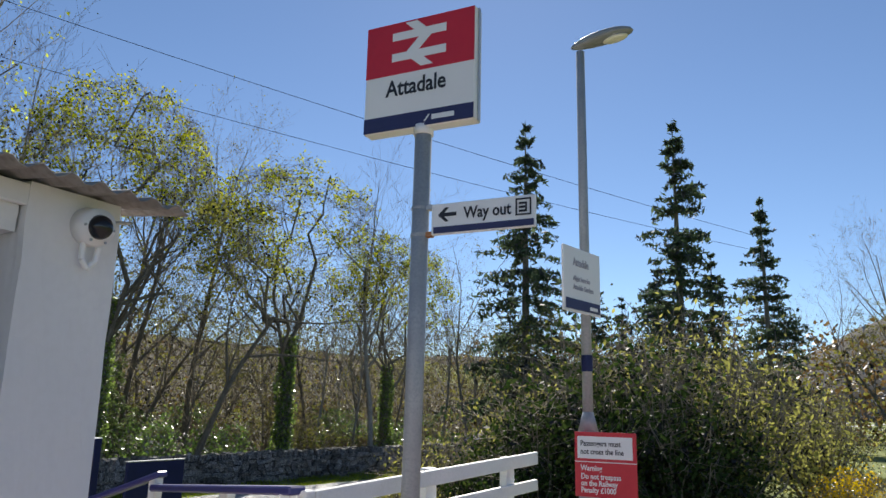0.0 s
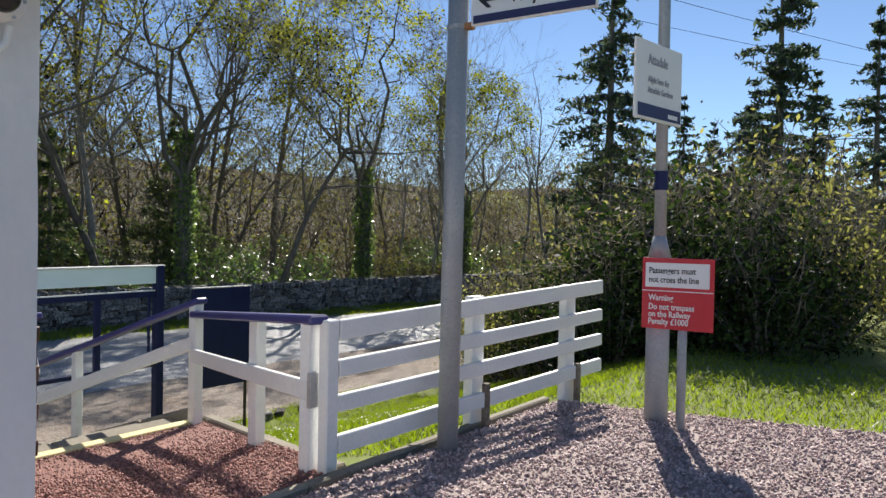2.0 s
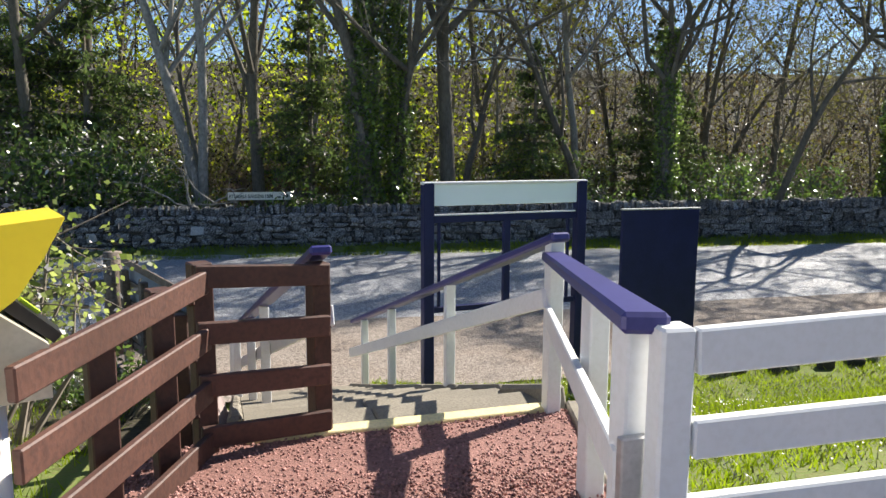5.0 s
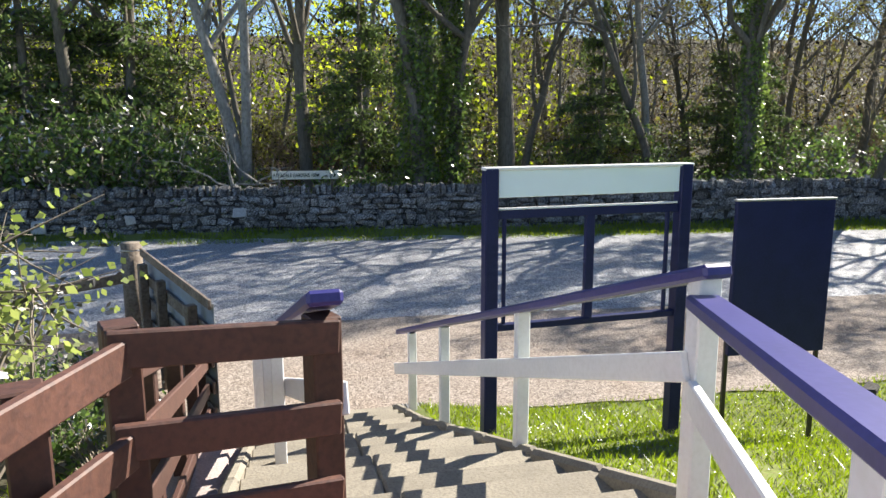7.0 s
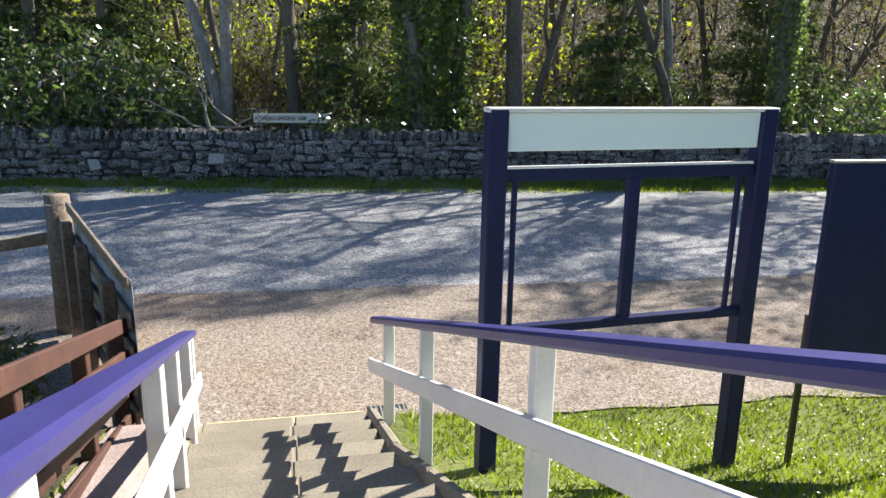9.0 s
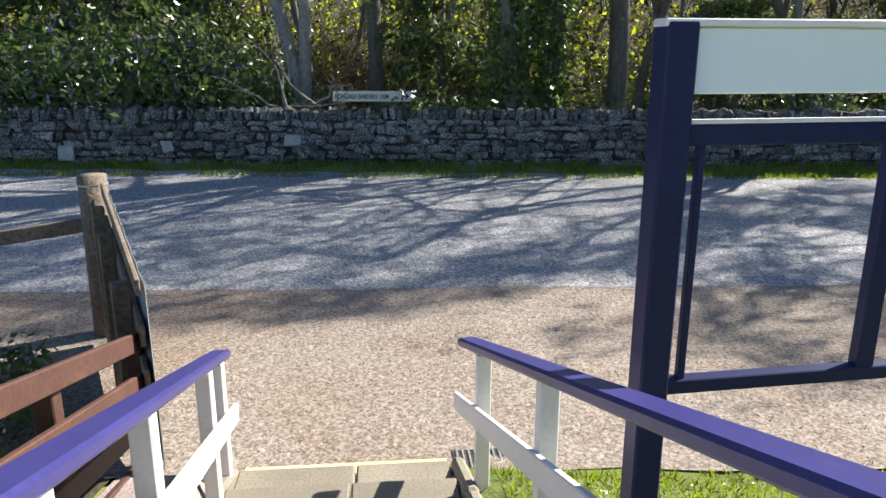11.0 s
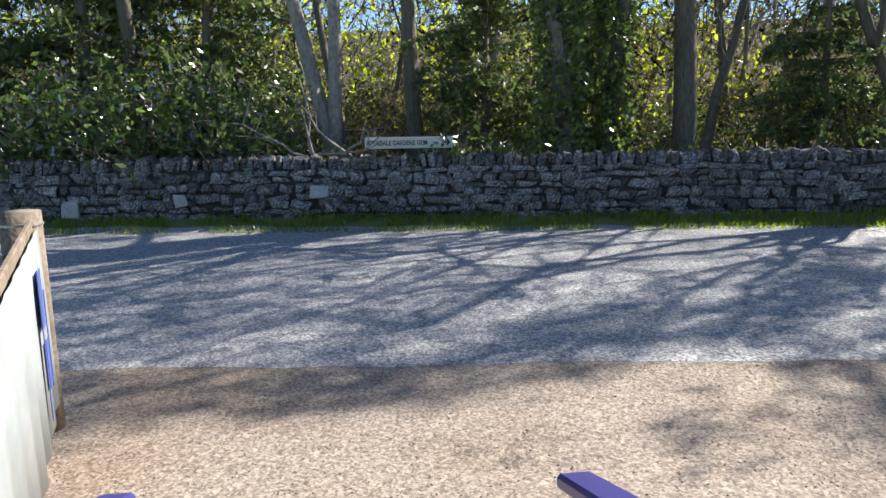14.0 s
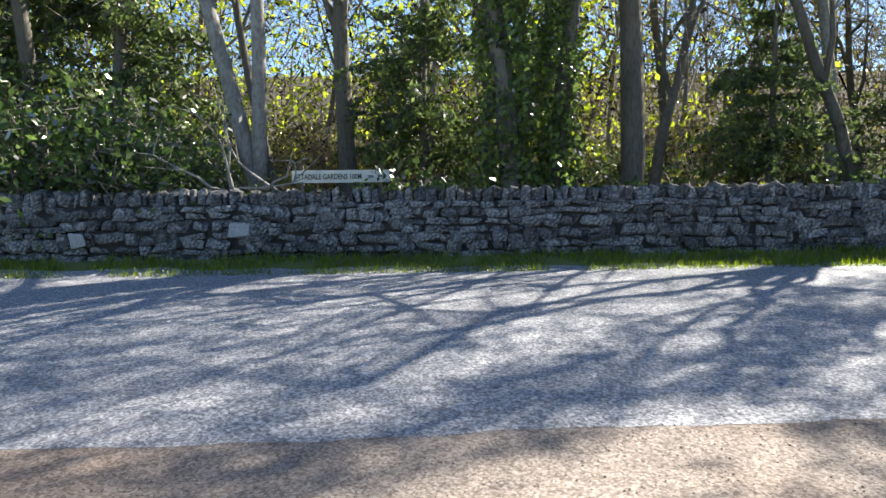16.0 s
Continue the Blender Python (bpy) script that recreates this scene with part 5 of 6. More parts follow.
# conifers beyond the bushes
spruce = conifer(21, 16, 3.8, SPRUCE, 34, 0.38, 0.05, 0.22, 0.17)
spire = conifer(22, 15, 3.3, SPRUCE, 36, 0.42, 0.05, 0.15, 0.16)
yew = conifer(23, 7.5, 2.6, YEW, 24, 1.25, 0.04, 0.12, 0.085)
for x, y, s, k in ((-16.6, 40.5, 1.27, spruce), (-8.2, 42.5, 1.33, spire), (-4.4, 49.5, 1.05, spire), (-12.0, 44.5, 0.62, spruce), (-10.2, 46, 0.78, spruce), (-6.7, 44, 0.75, spruce), (-14.5, 47, 0.75, spruce), (-20, 46, 0.7, spruce)):
    plant("conifer", k, place(x, y), "tall dark pointed spruce against the sky", "tree", x * 31, s, "spruces")
for x, y, s in ((-23.2, 12.9, 0.8), (-24.6, 6.1, 0.95), (-26.8, -0.4, 1.15), (-26.0, -3.0, 1.35), (-24.4, 18.5, 0.7), (-28.5, 9.0, 1.0), (-24.8, -5.5, 1.1), (-26.5, 19.5, 1.0)):
    plant("yew", yew, place(x, y), "dark green feathery conifer under the trees", "tree", x * 57, s, "dark conifers")
# understorey
laurel = shrub(31, 1.4, 1.4, 1.9, 1500, 0.072, LAUREL, 0.45)
rhodo = shrub(37, 1.4, 1.4, 1.9, 4200, 0.054, LAUREL, 0.45)
laurel2 = shrub(32, 1.2, 1.4, 1.35, 1300, 0.07, LAUREL, 0.5)
brush = shrub(33, 1.5, 1.5, 2.0, 700, 0.05, OLIVE, 0.5, stems=44, stem_mat=REDTWIG)
light = shrub(34, 1.3, 1.3, 2.4, 1200, 0.055, OLIVE, 0.5, stems=36)
spots = []
for i in range(900):
    y = rng.uniform(-20, 46)
    x = float(wall_x(y)) - 2.6 - 16 * rng.random() ** 1.4
    if any((x - a) ** 2 + (y - b) ** 2 < 2.2 for a, b in spots) or (-3.0 < y < 15.0 and x > float(wall_x(y)) - 5.0):
        continue
    spots.append((x, y))
    if len(spots) > 80:
        break
for x, y, s in ((-23.5, -2.2, 1.5), (-23.3, -0.5, 1.5), (-23.2, 0.9, 1.3), (-24.4, -1.2, 1.7), (-22.9, 1.95, 0.95)):
    plant("rhododendron", rhodo, place(x, y), "large glossy dark evergreen shrub behind the wall", "shrub", x * 300, s, "rhododendrons")
for x, y, s in ((-22.4, 5.6, 0.95), (-22.3, 6.4, 0.9), (-22.5, 9.3, 0.8), (-22.3, 3.9, 0.75), (-22.2, 12.2, 0.8), (-21.9, 14.6, 0.95), (-21.6, 16.9, 0.9), (-21.3, 19.0, 0.95), (-21.0, 21.5, 0.9)):
    plant("shrub", laurel2, place(x, y), "low glossy evergreen shrub behind the wall", "shrub", y * 80, s, "understorey shrubs")
for x, y in spots:
    u = rng.random()
    if -3.0 < y < 15.0 and x > float(wall_x(y)) - 5.0:
        u = 0.6 if (x * 7.3) % 1 < 0.6 else 0.9
    k, lab, c = ((laurel, "glossy dark evergreen shrub under the trees", "shrub") if u < 0.3 else (laurel2, "low glossy evergreen shrub behind the wall", "shrub") if u < 0.55 else (brush, "leafless brown brushwood under the trees", "shrub") if u < 0.86 else (light, "young shrub in bright leaf", "shrub"))
    plant("shrub", k, place(x, y), lab, c, rng.uniform(0, 360), rng.uniform(0.7, 1.25), "understorey shrubs")
# the thicket beside the path
willow = shrub(35, 1.7, 1.7, 3.0, 4200, 0.046, WILLOW, 0.45, stems=50, stem_mat=TWIG, fill=0.2, skirt=1100)
holly = shrub(36, 1.6, 1.6, 2.7, 4600, 0.052, HOLLY, 0.55, stems=40, fill=0.2, skirt=2000)
for x, y, s, k in ((-8.2, 15.2, 0.8, willow), (-6.9, 14.0, 0.85, willow), (-6.2, 16.5, 1.1, willow), (-9.4, 17.5, 0.9, willow), (-5.0, 13.6, 1.0, holly), (-3.9, 12.9, 1.1, holly), (-3.0, 12.4, 1.0, holly), (-4.6, 12.0, 0.7, holly), (-2.4, 11.9, 0.75, holly), (-5.8, 12.9, 0.75, holly), (-2.1, 13.0, 0.85, willow), (-4.4, 15.4, 1.3, willow), (-2.6, 15.4, 1.25, willow), (-9.2, 16.0, 0.75, willow), (-7.6, 19.5, 1.2, willow), (-4.0, 19, 1.25, willow)):
    plant("bush", k, place(x, y), "dense twiggy bush with olive-green buds" if k is willow else "dark glossy holly-like bush beside the path", "bush", x * 77, s, "thicket beside the path")
# distant woods behind everything
rng = np.random.default_rng(8)


def far_woods(name, n, fx, lab, material, size, ratio=0.6, droop=0.0):
    C = fx(n)
    ob = new(name, quads_mesh(name, leaves(rng, C, size, ratio, droop), material))
    return tagged(ob, lab, "woods", kind="stuff")


def band(n, x0, x1, y0, y1, h):
    y = rng.uniform(y0, y1, n)
    x = rng.uniform(x0, x1, n) + 0.11 * y
    z = np.array(height(x, y)) + h * rng.random(n) ** 1.2 * (0.75 + 0.35 * np.sin(y * 0.7) * np.sin(y * 0.23 + 1))
    return np.stack([x, y, z], -1)


far_woods("far_woods", 42000, lambda n: band(n, -66, -32, -50, 90, 13.0), "distant grey-brown bare woods", BAREWOOD, 0.62, 0.055, 0.7)
far_woods("far_woods", 16000, lambda n: band(n, -33, -25, -30, 60, 9.0), "pale bare twigs under the trees", TWIGHAZE, 0.40, 0.028, 0.2)
far_woods("far_woods", 12000, lambda n: band(n, -60, -32, 0, 90, 9.0), "distant brown bare woods", DEADLEAF, 0.085)
far_woods("far_woods", 60000, lambda n: band(n, -50, -28.5, -34, 17, 15.0), "distant fresh green leaf", FRESH, 0.10)
far_woods("far_woods", 30000, lambda n: band(n, -60, -32, 6, 85, 12.0), "distant olive woods coming into leaf", OLIVE, 0.11)
far_woods("far_woods", 12000, lambda n: np.stack([rng.uniform(-30, 14, n), rng.uniform(56, 80, n), -0.6 + 8.5 * rng.random(n) ** 1.3], -1), "distant brown bare woods beyond the railway", DEADLEAF, 0.2)
far_woods("far_woods", 6000, lambda n: np.stack([rng.uniform(-30, 10, n), rng.uniform(52, 70, n), -0.6 + 6.0 * rng.random(n) ** 1.3], -1), "distant olive woods beyond the railway", OLIVE, 0.16)


def dead_branch():
    rng = np.random.default_rng(91)
    w = Wood()
    for k in range(7):
        p = np.array((0.0, rng.uniform(-0.9, 0.9), 0.2))
        d = np.array((rng.uniform(-0.1, 0.3), rng.uniform(-1, 1), rng.uniform(0.1, 0.5)))
        pts = [p]
        for i in range(6):
            d = d + rng.normal(0, 0.28, 3)
            d /= np.linalg.norm(d)
            pts.append(pts[-1] + d * 0.26)
            if i > 1:
                q = pts[-1]
                f = d + rng.normal(0, 0.7, 3)
                w.tube([q, q + f * 0.15, q + f * 0.32], [0.012, 0.008, 0.004], 4)
        w.tube(pts, list(np.linspace(0.028, 0.008, 7)), 5)
    t = thing("dead_branch", (-21.75, 3.0, -0.55), "pale bare dead branch leaning over the wall", "branch")
    part("limb", w.mesh("limb", PALEBARK), PALEBARK, t)


dead_branch()


# ---------------------------------------------------------------- the car on the road
def car():
    rz = 83.7
    t = thing("car", (-15.5, 33.5, float(height(-15.5, 33.5)) + 0.006), "bright blue compact SUV driving along the road", "car", rz=rz)
    # stations: x, half width, underside, shoulder, roof half width, roof height
    S = [(-2.12, 0.74, 0.42, 0.92, 0.66, 0.95), (-2.06, 0.83, 0.34, 1.00, 0.64, 1.12), (-1.75, 0.88, 0.30, 1.03, 0.62, 1.50), (-1.35, 0.89, 0.28, 1.03, 0.60, 1.60), (-0.4, 0.89, 0.26, 1.00, 0.60, 1.63),
         (0.25, 0.89, 0.26, 0.98, 0.58, 1.57), (0.62, 0.89, 0.26, 0.97, 0.60, 1.36), (1.05, 0.88, 0.27, 0.97, 0.68, 1.05), (1.65, 0.86, 0.29, 0.91, 0.66, 0.98), (1.98, 0.80, 0.32, 0.80, 0.58, 0.86), (2.12, 0.66, 0.40, 0.66, 0.5, 0.70)]
    bm = bmesh.new()
    rings = []
    for x, w, zb, zs, wr, zr in S:
        half = [(0, zb), (w * 0.88, zb), (w, zb + 0.14), (w * 1.01, (zb + zs) / 2), (w * 0.97, zs), (wr, zr - 0.03), (wr * 0.75, zr), (0, zr + 0.015)]
        pts = [(y, z) for y, z in half] + [(-y, z) for y, z in half[-2:0:-1]]
        rings.append([bm.verts.new((x, y, z)) for y, z in pts])
    n = len(rings[0])
    for a, b in zip(rings, rings[1:]):
        for i in range(n):
            bm.faces.new((a[i], b[i], b[(i + 1) % n], a[(i + 1) % n]))
    bm.faces.new(rings[0][::-1])
    bm.faces.new(rings[-1])
    bmesh.ops.recalc_face_normals(bm, faces=bm.faces)
    body = part("body", bm, CARBLUE, t, "", True)
    sub = body.modifiers.new("round", 'SUBSURF')
    sub.levels = sub.render_levels = 1

    def side_pt(x, u, s, off=0.012):
        for a, b in zip(S, S[1:]):
            if a[0] <= x <= b[0]:
                k = (x - a[0]) / (b[0] - a[0])
                w, zs, wr, zr = (a[i] + (b[i] - a[i]) * k for i in (1, 3, 4, 5))
                y0, z0, y1, z1 = w * 0.97, zs, wr, zr - 0.03
                return (x, s * (y0 + (y1 - y0) * u + off), z0 + (z1 - z0) * u)

    for s in (-1, 1):
        for xa, xb, xc, xd in ((-1.55, -1.02, -1.10, -1.42), (-0.95, 0.0, -0.04, -0.95), (0.07, 0.80, 0.35, 0.04)):
            bm = bmesh.new()
            vs = [bm.verts.new(side_pt(xa, 0.10, s)), bm.verts.new(side_pt(xb, 0.10, s)), bm.verts.new(side_pt(xc, 0.86, s)), bm.verts.new(side_pt(xd, 0.86, s))]
            bm.faces.new(vs if s < 0 else vs[::-1])
            part("window", bm, CARGLASS, t, "dark tinted side window")
        mirror = boxed((0.72, s * 0.97, 1.03), (0.11, 0.16, 0.12), None, 0.03)
        part("mirror", mirror, CARBLUE, t)
        part("roof_rail", rod((-1.5, s * 0.52, 1.645), (0.1, s * 0.50, 1.65), 0.018, None, 8), ALLOY, t, "silver roof rail")
        part("sill", boxed((0, s * 0.875, 0.30), (2.2, 0.06, 0.14), None, 0.02), BLACK, t, "black sill cladding")
        part("headlight", boxed((1.98, s * 0.62, 0.76), (0.22, 0.24, 0.12), None, 0.03), HEADLAMP, t, "clear headlight")
        part("tail_light", boxed((-2.02, s * 0.74, 0.95), (0.18, 0.2, 0.16), None, 0.03), TAILLAMP, t, "red tail light")
        for x in (-1.285, 1.285):
            arch = rod((x, s * 0.80, 0.36), (x, s * 0.902, 0.36), 0.40, None, 28)
            part("wheel_arch", arch, BLACK, t, "black wheel arch")
            bm = bmesh.new()
            rod((x, s * 0.70, 0.33), (x, s * 0.915, 0.33), 0.335, None, 32, bm)
            wheel = part("wheel", bm, TYRE, t, "", True)
            bm = rod((x, s * 0.90, 0.33), (x, s * 0.919, 0.33), 0.235, None, 28)
            part("rim", bm, BLACK, wheel)
            for k in range(10):
                a = k * math.pi / 5
                p = lambda r: (x + r * math.cos(a), s * 0.926, 0.33 + r * math.sin(a))
                part("spoke", beam(p(0.03), p(0.225), 0.012, 0.03, 0.0), ALLOY, wheel)
            part("hub", rod((x, s * 0.91, 0.33), (x, s * 0.935, 0.33), 0.05, None, 14), ALLOY, wheel)
    bm = bmesh.new()
    vs = [bm.verts.new(p) for p in ((1.02, -0.62, 1.09), (1.02, 0.62, 1.09), (0.36, 0.52, 1.555), (0.36, -0.52, 1.555))]
    bm.faces.new(vs)
    part("windscreen", bm, CARGLASS, t, "windscreen")
    bm = bmesh.new()
    vs = [bm.verts.new(p) for p in ((-2.08, 0.56, 1.10), (-2.08, -0.56, 1.10), (-1.79, -0.5, 1.48), (-1.79, 0.5, 1.48))]
    bm.faces.new(vs)
    part("rear_window", bm, CARGLASS, t, "rear window")
    part("number_plate", boxed((-2.13, 0, 0.72), (0.02, 0.5, 0.11), None, 0.0), YELLOW, t, "yellow number plate")
    part("grille", boxed((2.09, 0, 0.55), (0.05, 0.9, 0.18), None, 0.02), BLACK, t)


car()


# ---------------------------------------------------------------- overhead wires
def wire(name, p0, p1, sag, r, lab):
    p0, p1 = np.array(p0, float), np.array(p1, float)
    n = 16
    w = Wood()
    pts = [p0 + (p1 - p0) * i / n - np.array((0, 0, sag * 4 * (i / n) * (1 - i / n))) for i in range(n + 1)]
    w.tube(pts, [r] * (n + 1), 5)
    return tagged(new(name, w.mesh(name, CABLE)), lab, "cable")


wire("overhead_cable", (-40, 18, 22.6), (-6, 74, 17.5), 0.5, 0.02, "thin black overhead cable crossing the sky")
wire("overhead_cable", (-40, 20, 19.6), (-6, 76, 16.5), 0.5, 0.018, "thin black overhead cable crossing the sky")


# ---------------------------------------------------------------- edging rocks, drain, loose pieces
rng = np.random.default_rng(41)
for i in range(11):
    y = 9.6 + i * 0.45 + rng.uniform(-0.12, 0.12)
    x = -9.75 + 0.03 * (y - 10) + rng.uniform(-0.08, 0.08)
    s = (rng.uniform(0.12, 0.2), rng.uniform(0.16, 0.3), rng.uniform(0.10, 0.16))
    me = worn(rng, s, 0.2)
    me.name = "edging_rock"
    me.materials.append(MORTAR if i % 3 else STONE)
    ob = new("edging_rock", me)
    ob.matrix_world = pose(x, y, float(height(x, y)) + s[2] * 0.3, 0, 0, rng.uniform(0, 90))
    tagged(ob, "dark rough rock along the lawn's edge", "rock", "edging rocks")

drain = thing("drain_grate", (-10.52, 5.05, -1.762), "small dark metal drain grate at the foot of the steps", "drain")
part("frame", boxed((0, 0, 0), (0.24, 0.34, 0.012), None, 0.003), MORTAR, drain)
for i in range(8):
    part("slat", boxed((0, -0.14 + i * 0.04, 0.009), (0.22, 0.014, 0.010), None, 0.002), STEEL, drain)


# ---------------------------------------------------------------- hills, far road and distance on the railway side
def hill(name, x0, x1, y0, y1, h, seed, label):
    xs, ys = np.linspace(x0, x1, 40), np.linspace(y0, y1, 30)
    def f(X, Y):
        u, v = (X - x0) / (x1 - x0), (Y - y0) / (y1 - y0)
        n = np.vectorize(lambda a, b: noise.fractal((a * 3, b * 3, seed), 1.0, 2.0, 5))(u, v)
        return -3 + h * (np.sin(np.pi * u) ** 0.8) * (np.sin(np.pi * np.clip(v, 0, 1)) ** 0.7) * (1 + 0.45 * n)
    return tagged(new(name, sheet(name, xs, ys, f, HILL)), label, "hill", kind="structure")


hill("far_hill", -70, 520, 320, 700, 105, 3.0, "brown moorland hill in the distance")
hill("far_hill", -700, 60, 420, 800, 40, 9.0, "low brown hill behind the woods")

# bare trees and scrub on the railway side
for x, y, s, k, lab in ((2.0, 56, 0.85, crook, "distant bare tree beyond the thicket"), (5.0, 60, 0.8, thin, "distant bare tree beyond the thicket"), (8.5, 64, 0.8, crook, "distant bare tree beyond the thicket"), (0.0, 60, 0.9, thin, "distant bare tree beyond the thicket"), (12, 72, 0.8, crook, "distant bare tree beyond the thicket"), (3.4, 66, 0.9, tall, "distant bare tree beyond the thicket"),
                        (-12, 52, 0.8, crook, "distant bare tree beyond the thicket"), (-18, 36, 0.9, thin, "distant bare tree beyond the thicket"), (-13, 36, 0.75, crook, "distant bare tree beyond the thicket")):
    plant("tree", k, place(x, y), lab, "tree", x * 40, s, "distant trees")
gorse = shrub(51, 0.9, 0.9, 1.1, 1500, 0.035, GORSE, 0.6, stems=24)
for x, y, s in ((-0.55, 14.2, 0.5), (2.2, 24, 0.7), (3.6, 26, 0.8), (-0.3, 16.0, 0.6)):
    plant("gorse_bush", gorse, place(x, y), "gorse bush in yellow flower", "bush", x * 90, s, "gorse bushes")
for x, y, s, k in ((-0.9, 18, 0.7, willow), (2.6, 44, 1.0, holly), (4.2, 47, 1.0, holly), (-1.6, 24, 0.95, willow), (-3.2, 30, 1.2, willow), (-9, 28, 1.3, willow), (-12, 26, 1.2, brush), (-14.5, 32, 1.3, brush), (-6, 33, 1.3, brush)):
    plant("bush", k, place(x, y), "scrubby bush beside the railway", "bush", x * 71, s, "scrub")

# leafy young sapling beside the steps, and rough growth there
sapling = shrub(61, 0.55, 0.7, 1.9, 1500, 0.026, SAPLEAF, 0.75, stems=14, stem_mat=TWIG, base=0.5)
for x, y, s in ((-7.6, 1.8, 1.1), (-6.9, 1.5, 0.8), (-8.6, 1.4, 1.1)):
    plant("sapling", sapling, place(x, y), "young sapling in pale green leaf beside the steps", "shrub", x * 50, s, "saplings beside the steps")
for x, y, s in ((-9.6, 1.5, 0.45), (-11.2, 1.6, 0.5), (-8.4, 2.5, 0.4)):
    plant("shrub", laurel2, place(x, y), "low dark shrub behind the fence", "shrub", x * 20, s, "low shrubs")


# ---------------------------------------------------------------- loose stone, grass
def chips(name, rng, C, r, material, lab):
    """Small angular stones at the places C, one joined mesh."""
    base = np.array([(1, 0, 0), (-1, 0, 0), (0, 1, 0), (0, -1, 0), (0, 0, 0.75), (0, 0, -0.75)], dtype=float)
    F = np.array([(0, 2, 4), (2, 1, 4), (1, 3, 4), (3, 0, 4), (2, 0, 5), (1, 2, 5), (3, 1, 5), (0, 3, 5)])
    n = len(C)
    V = base[None] * rng.uniform(0.55, 1.35, (n, 6, 1)) * (r * rng.uniform(0.6, 1.4, n))[:, None, None]
    a, b = rand_frames(rng, n)
    c = np.cross(a, b)
    V = V[:, :, 0:1] * a[:, None] + V[:, :, 1:2] * b[:, None] + V[:, :, 2:3] * c[:, None]
    V = V + C[:, None]
    idx = (F[None] + (np.arange(n) * 6)[:, None, None]).reshape(-1)
    me = bpy.data.meshes.new(name)
    me.vertices.add(n * 6)
    me.vertices.foreach_set("co", V.astype(np.float32).ravel())
    me.loops.add(len(idx))
    me.loops.foreach_set("vertex_index", idx.astype(np.int32))
    me.polygons.add(n * 8)
    me.polygons.foreach_set("loop_start", np.arange(0, n * 24, 3, dtype=np.int32))
    me.polygons.foreach_set("loop_total", np.full(n * 8, 3, dtype=np.int32))
    me.update()
    me.materials.append(material)
    return tagged(new(name, me), lab, "gravel", kind="stuff")


def inside(P, poly):
    x, y = P[:, 0], P[:, 1]
    r = np.zeros(len(P), bool)
    j = len(poly) - 1
    for i in range(len(poly)):
        xi, yi = poly[i]
        xj, yj = poly[j]
        c = ((yi > y) != (yj > y)) & (x < (xj - xi) * (y - yi) / (yj - yi + 1e-12) + xi)
        r ^= c
        j = i
    return r


rng = np.random.default_rng(71)
P = np.stack([rng.uniform(-5.5, -3.17, 18000), rng.uniform(2.9, 5.4, 18000)], -1)
P = P[inside(P, ramp_outline)]
C = np.stack([P[:, 0], P[:, 1], np.array([RAMP(x, y) for x, y in P]) + rng.uniform(-0.003, 0.012, len(P))], -1)
chips("red_gravel", rng, C, 0.009, RED_STONE, "loose red stone chippings on the ramp")
P = np.stack([rng.uniform(-3.06, 0.6, 40000), rng.uniform(3.0, 8.4, 40000)], -1)
P = P[inside(P, platform_outline)]
C = np.stack([P[:, 0], P[:, 1], rng.uniform(-0.003, 0.013, len(P))], -1)
chips("pink_gravel", rng, C, 0.0118, GRAVEL_STONE, "loose grey-pink gravel on the platform")
P = np.stack([rng.uniform(-14.5, -10.3, 5000), rng.uniform(0.5, 12, 5000)], -1)
C = np.stack([P[:, 0], P[:, 1], height(P[:, 0], P[:, 1]) + 0.005], -1)
chips("forecourt_grit", rng, C, 0.007, TAN, "loose grit on the forecourt")


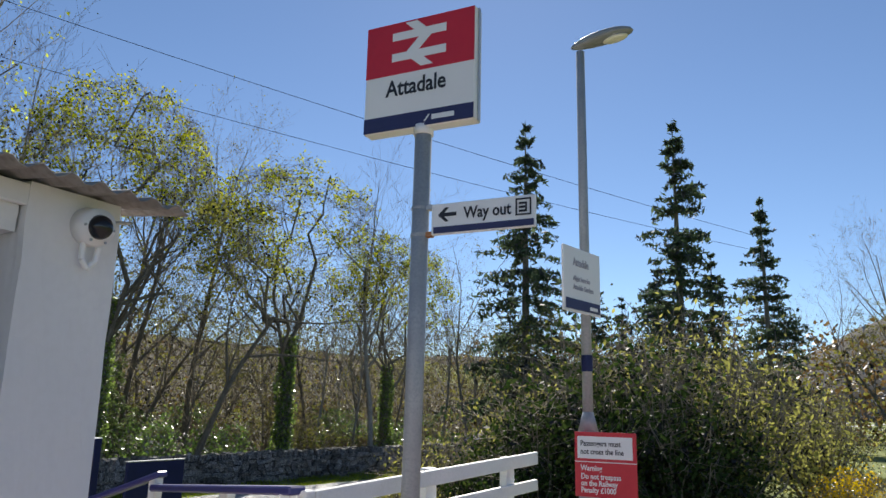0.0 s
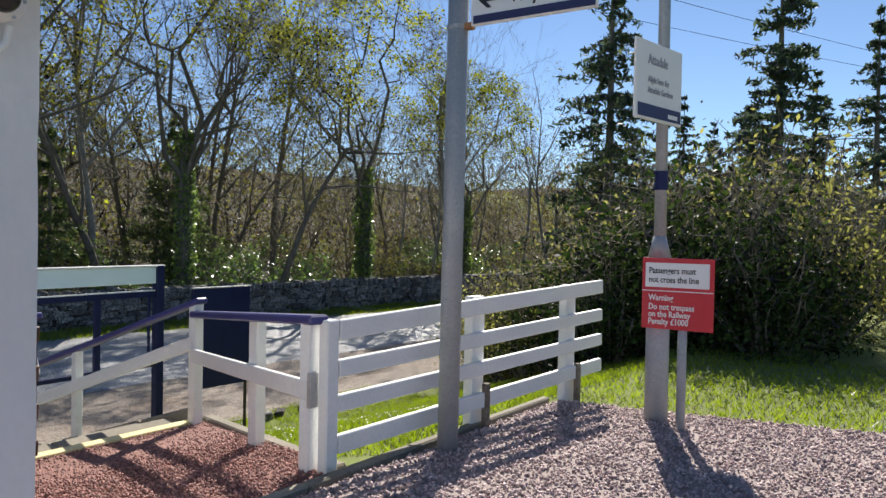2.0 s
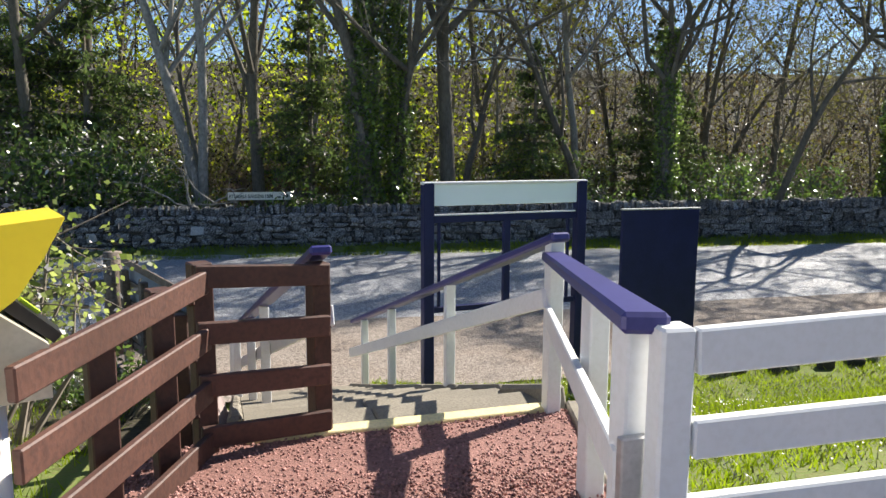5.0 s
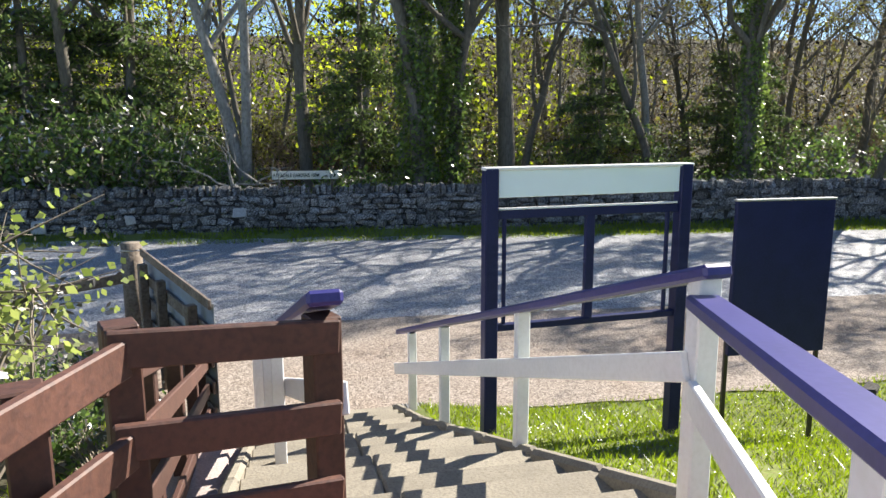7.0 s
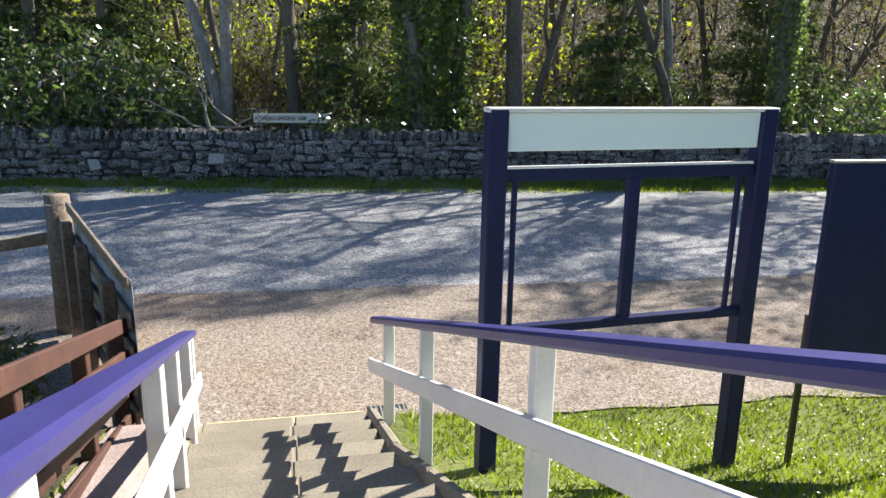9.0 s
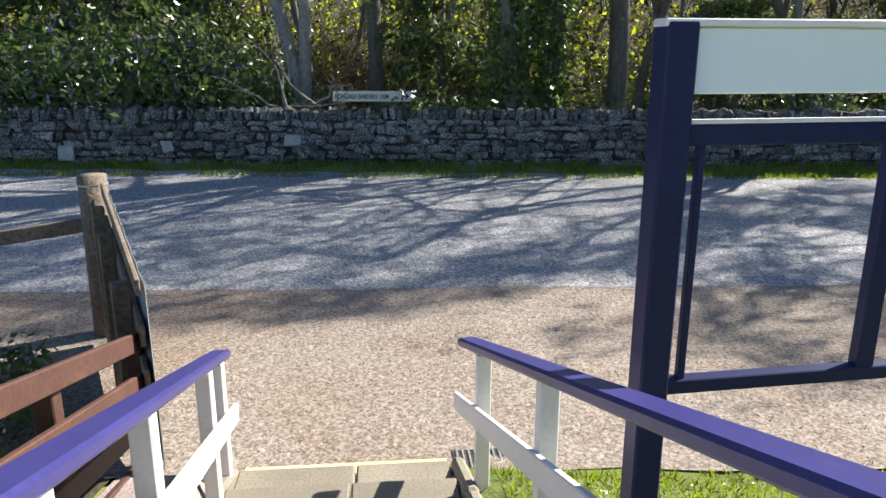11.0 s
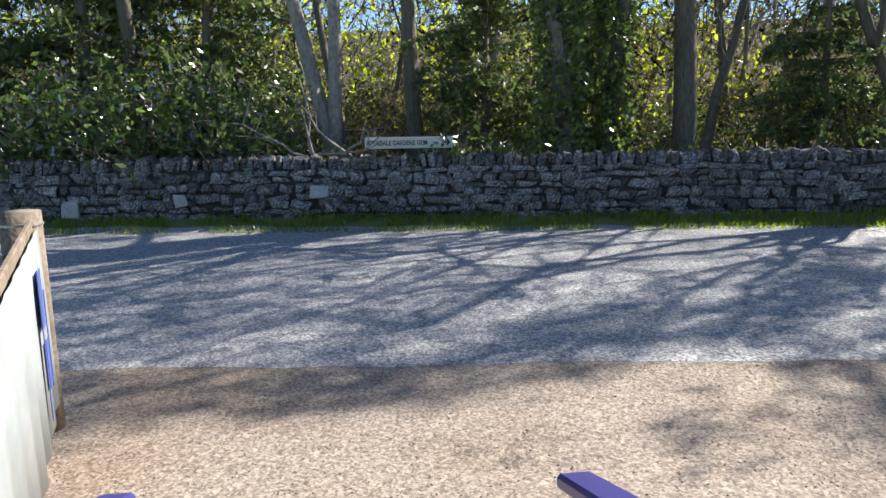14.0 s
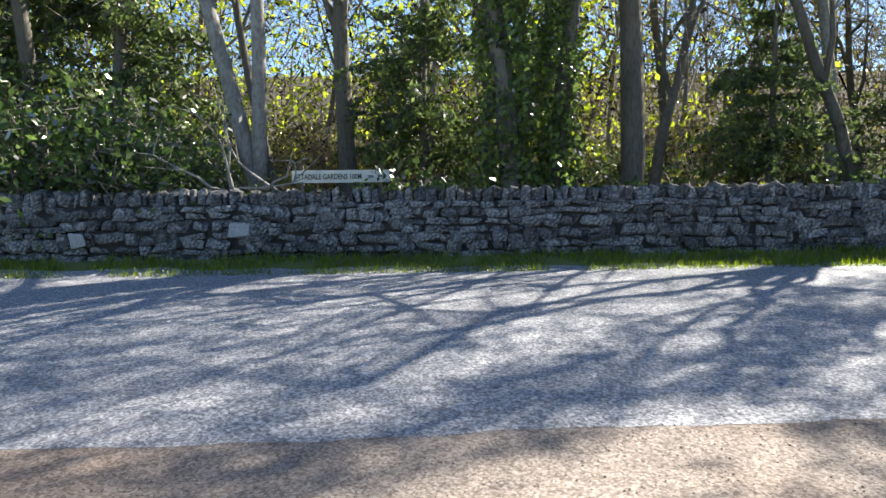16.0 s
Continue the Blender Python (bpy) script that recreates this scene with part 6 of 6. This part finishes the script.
def blades(name, rng, P, h, w, material, lab, lean=0.5):
    n = len(P)
    z = height(P[:, 0], P[:, 1]) - 0.012
    B = np.stack([P[:, 0], P[:, 1], z], -1)
    a = rng.uniform(0, 2 * math.pi, n)
    side = np.stack([np.cos(a), np.sin(a), np.zeros(n)], -1) * w
    hh = h * rng.uniform(0.5, 1.4, n)
    tip = B + np.stack([rng.normal(0, lean, n) * hh, rng.normal(0, lean, n) * hh, hh], -1)
    V = np.stack([B - side, B + side, tip], 1)
    return tagged(new(name, quads_mesh(name, V, material, 3)), lab, "grass", kind="stuff")


def scatter(rng, n, x0, x1, y0, y1):
    return np.stack([rng.uniform(x0, x1, n), rng.uniform(y0, y1, n)], -1)


def clumped(rng, P, f=0.9, cut=-0.25):
    return P[np.array([noise.noise((x * f, y * f, 2.0)) > cut + 0.25 * (q - 0.5) for (x, y), q in zip(P, rng.random(len(P)))])]


P = scatter(rng, 70000, -10.25, -3.2, 5.05, 13.0)
P = P[(P[:, 1] > 5.5 - 0.36 * (P[:, 0] + 5.6)) | (P[:, 0] < -5.6)]
blades("lawn", rng, clumped(rng, P, 1.2, -0.45), 0.055, 0.006, BLADE, "bright mown lawn with daisies", 0.6)
P = scatter(rng, 26000, -4.0, 4.0, 7.05, 11.5)
keep = ~inside(P, platform_outline)
blades("grass", rng, P[keep], 0.05, 0.006, BLADE, "bright green grass beside the gravel", 0.6)
blades("dry_grass", rng, clumped(rng, scatter(rng, 26000, -1.0, 8.0, 9.5, 26), 0.6, -0.1), 0.20, 0.007, STRAW, "pale dry grass beside the railway", 0.6)
y = rng.uniform(-16, 30, 30000)
P = np.stack([wall_x(y) + rng.uniform(0.0, 1.0, len(y)), y], -1)
blades("verge_grass", rng, clumped(rng, P, 1.1, -0.25), 0.105, 0.009, BLADE, "green grass verge at the wall's foot", 0.5)
blades("bank_grass", rng, clumped(rng, scatter(rng, 14000, -10.0, -4.2, -2.5, 2.6), 1.2, -0.1), 0.10, 0.006, BLADE, "rough grass on the bank beside the steps", 0.6)
P = scatter(rng, 420, -10.0, -4.0, 5.6, 9.5)
n = len(P)
C = np.stack([P[:, 0], P[:, 1], height(P[:, 0], P[:, 1]) + 0.045], -1)
ang = np.linspace(0, 2 * math.pi, 7)[:-1]
V = C[:, None] + np.stack([np.cos(ang) * 0.008, np.sin(ang) * 0.008, 0.003 * np.cos(ang * 2)], -1)[None]
tagged(new("daisies", quads_mesh("daisies", V, DAISY, 6)), "small white daisies in the lawn", "flowers", kind="stuff")
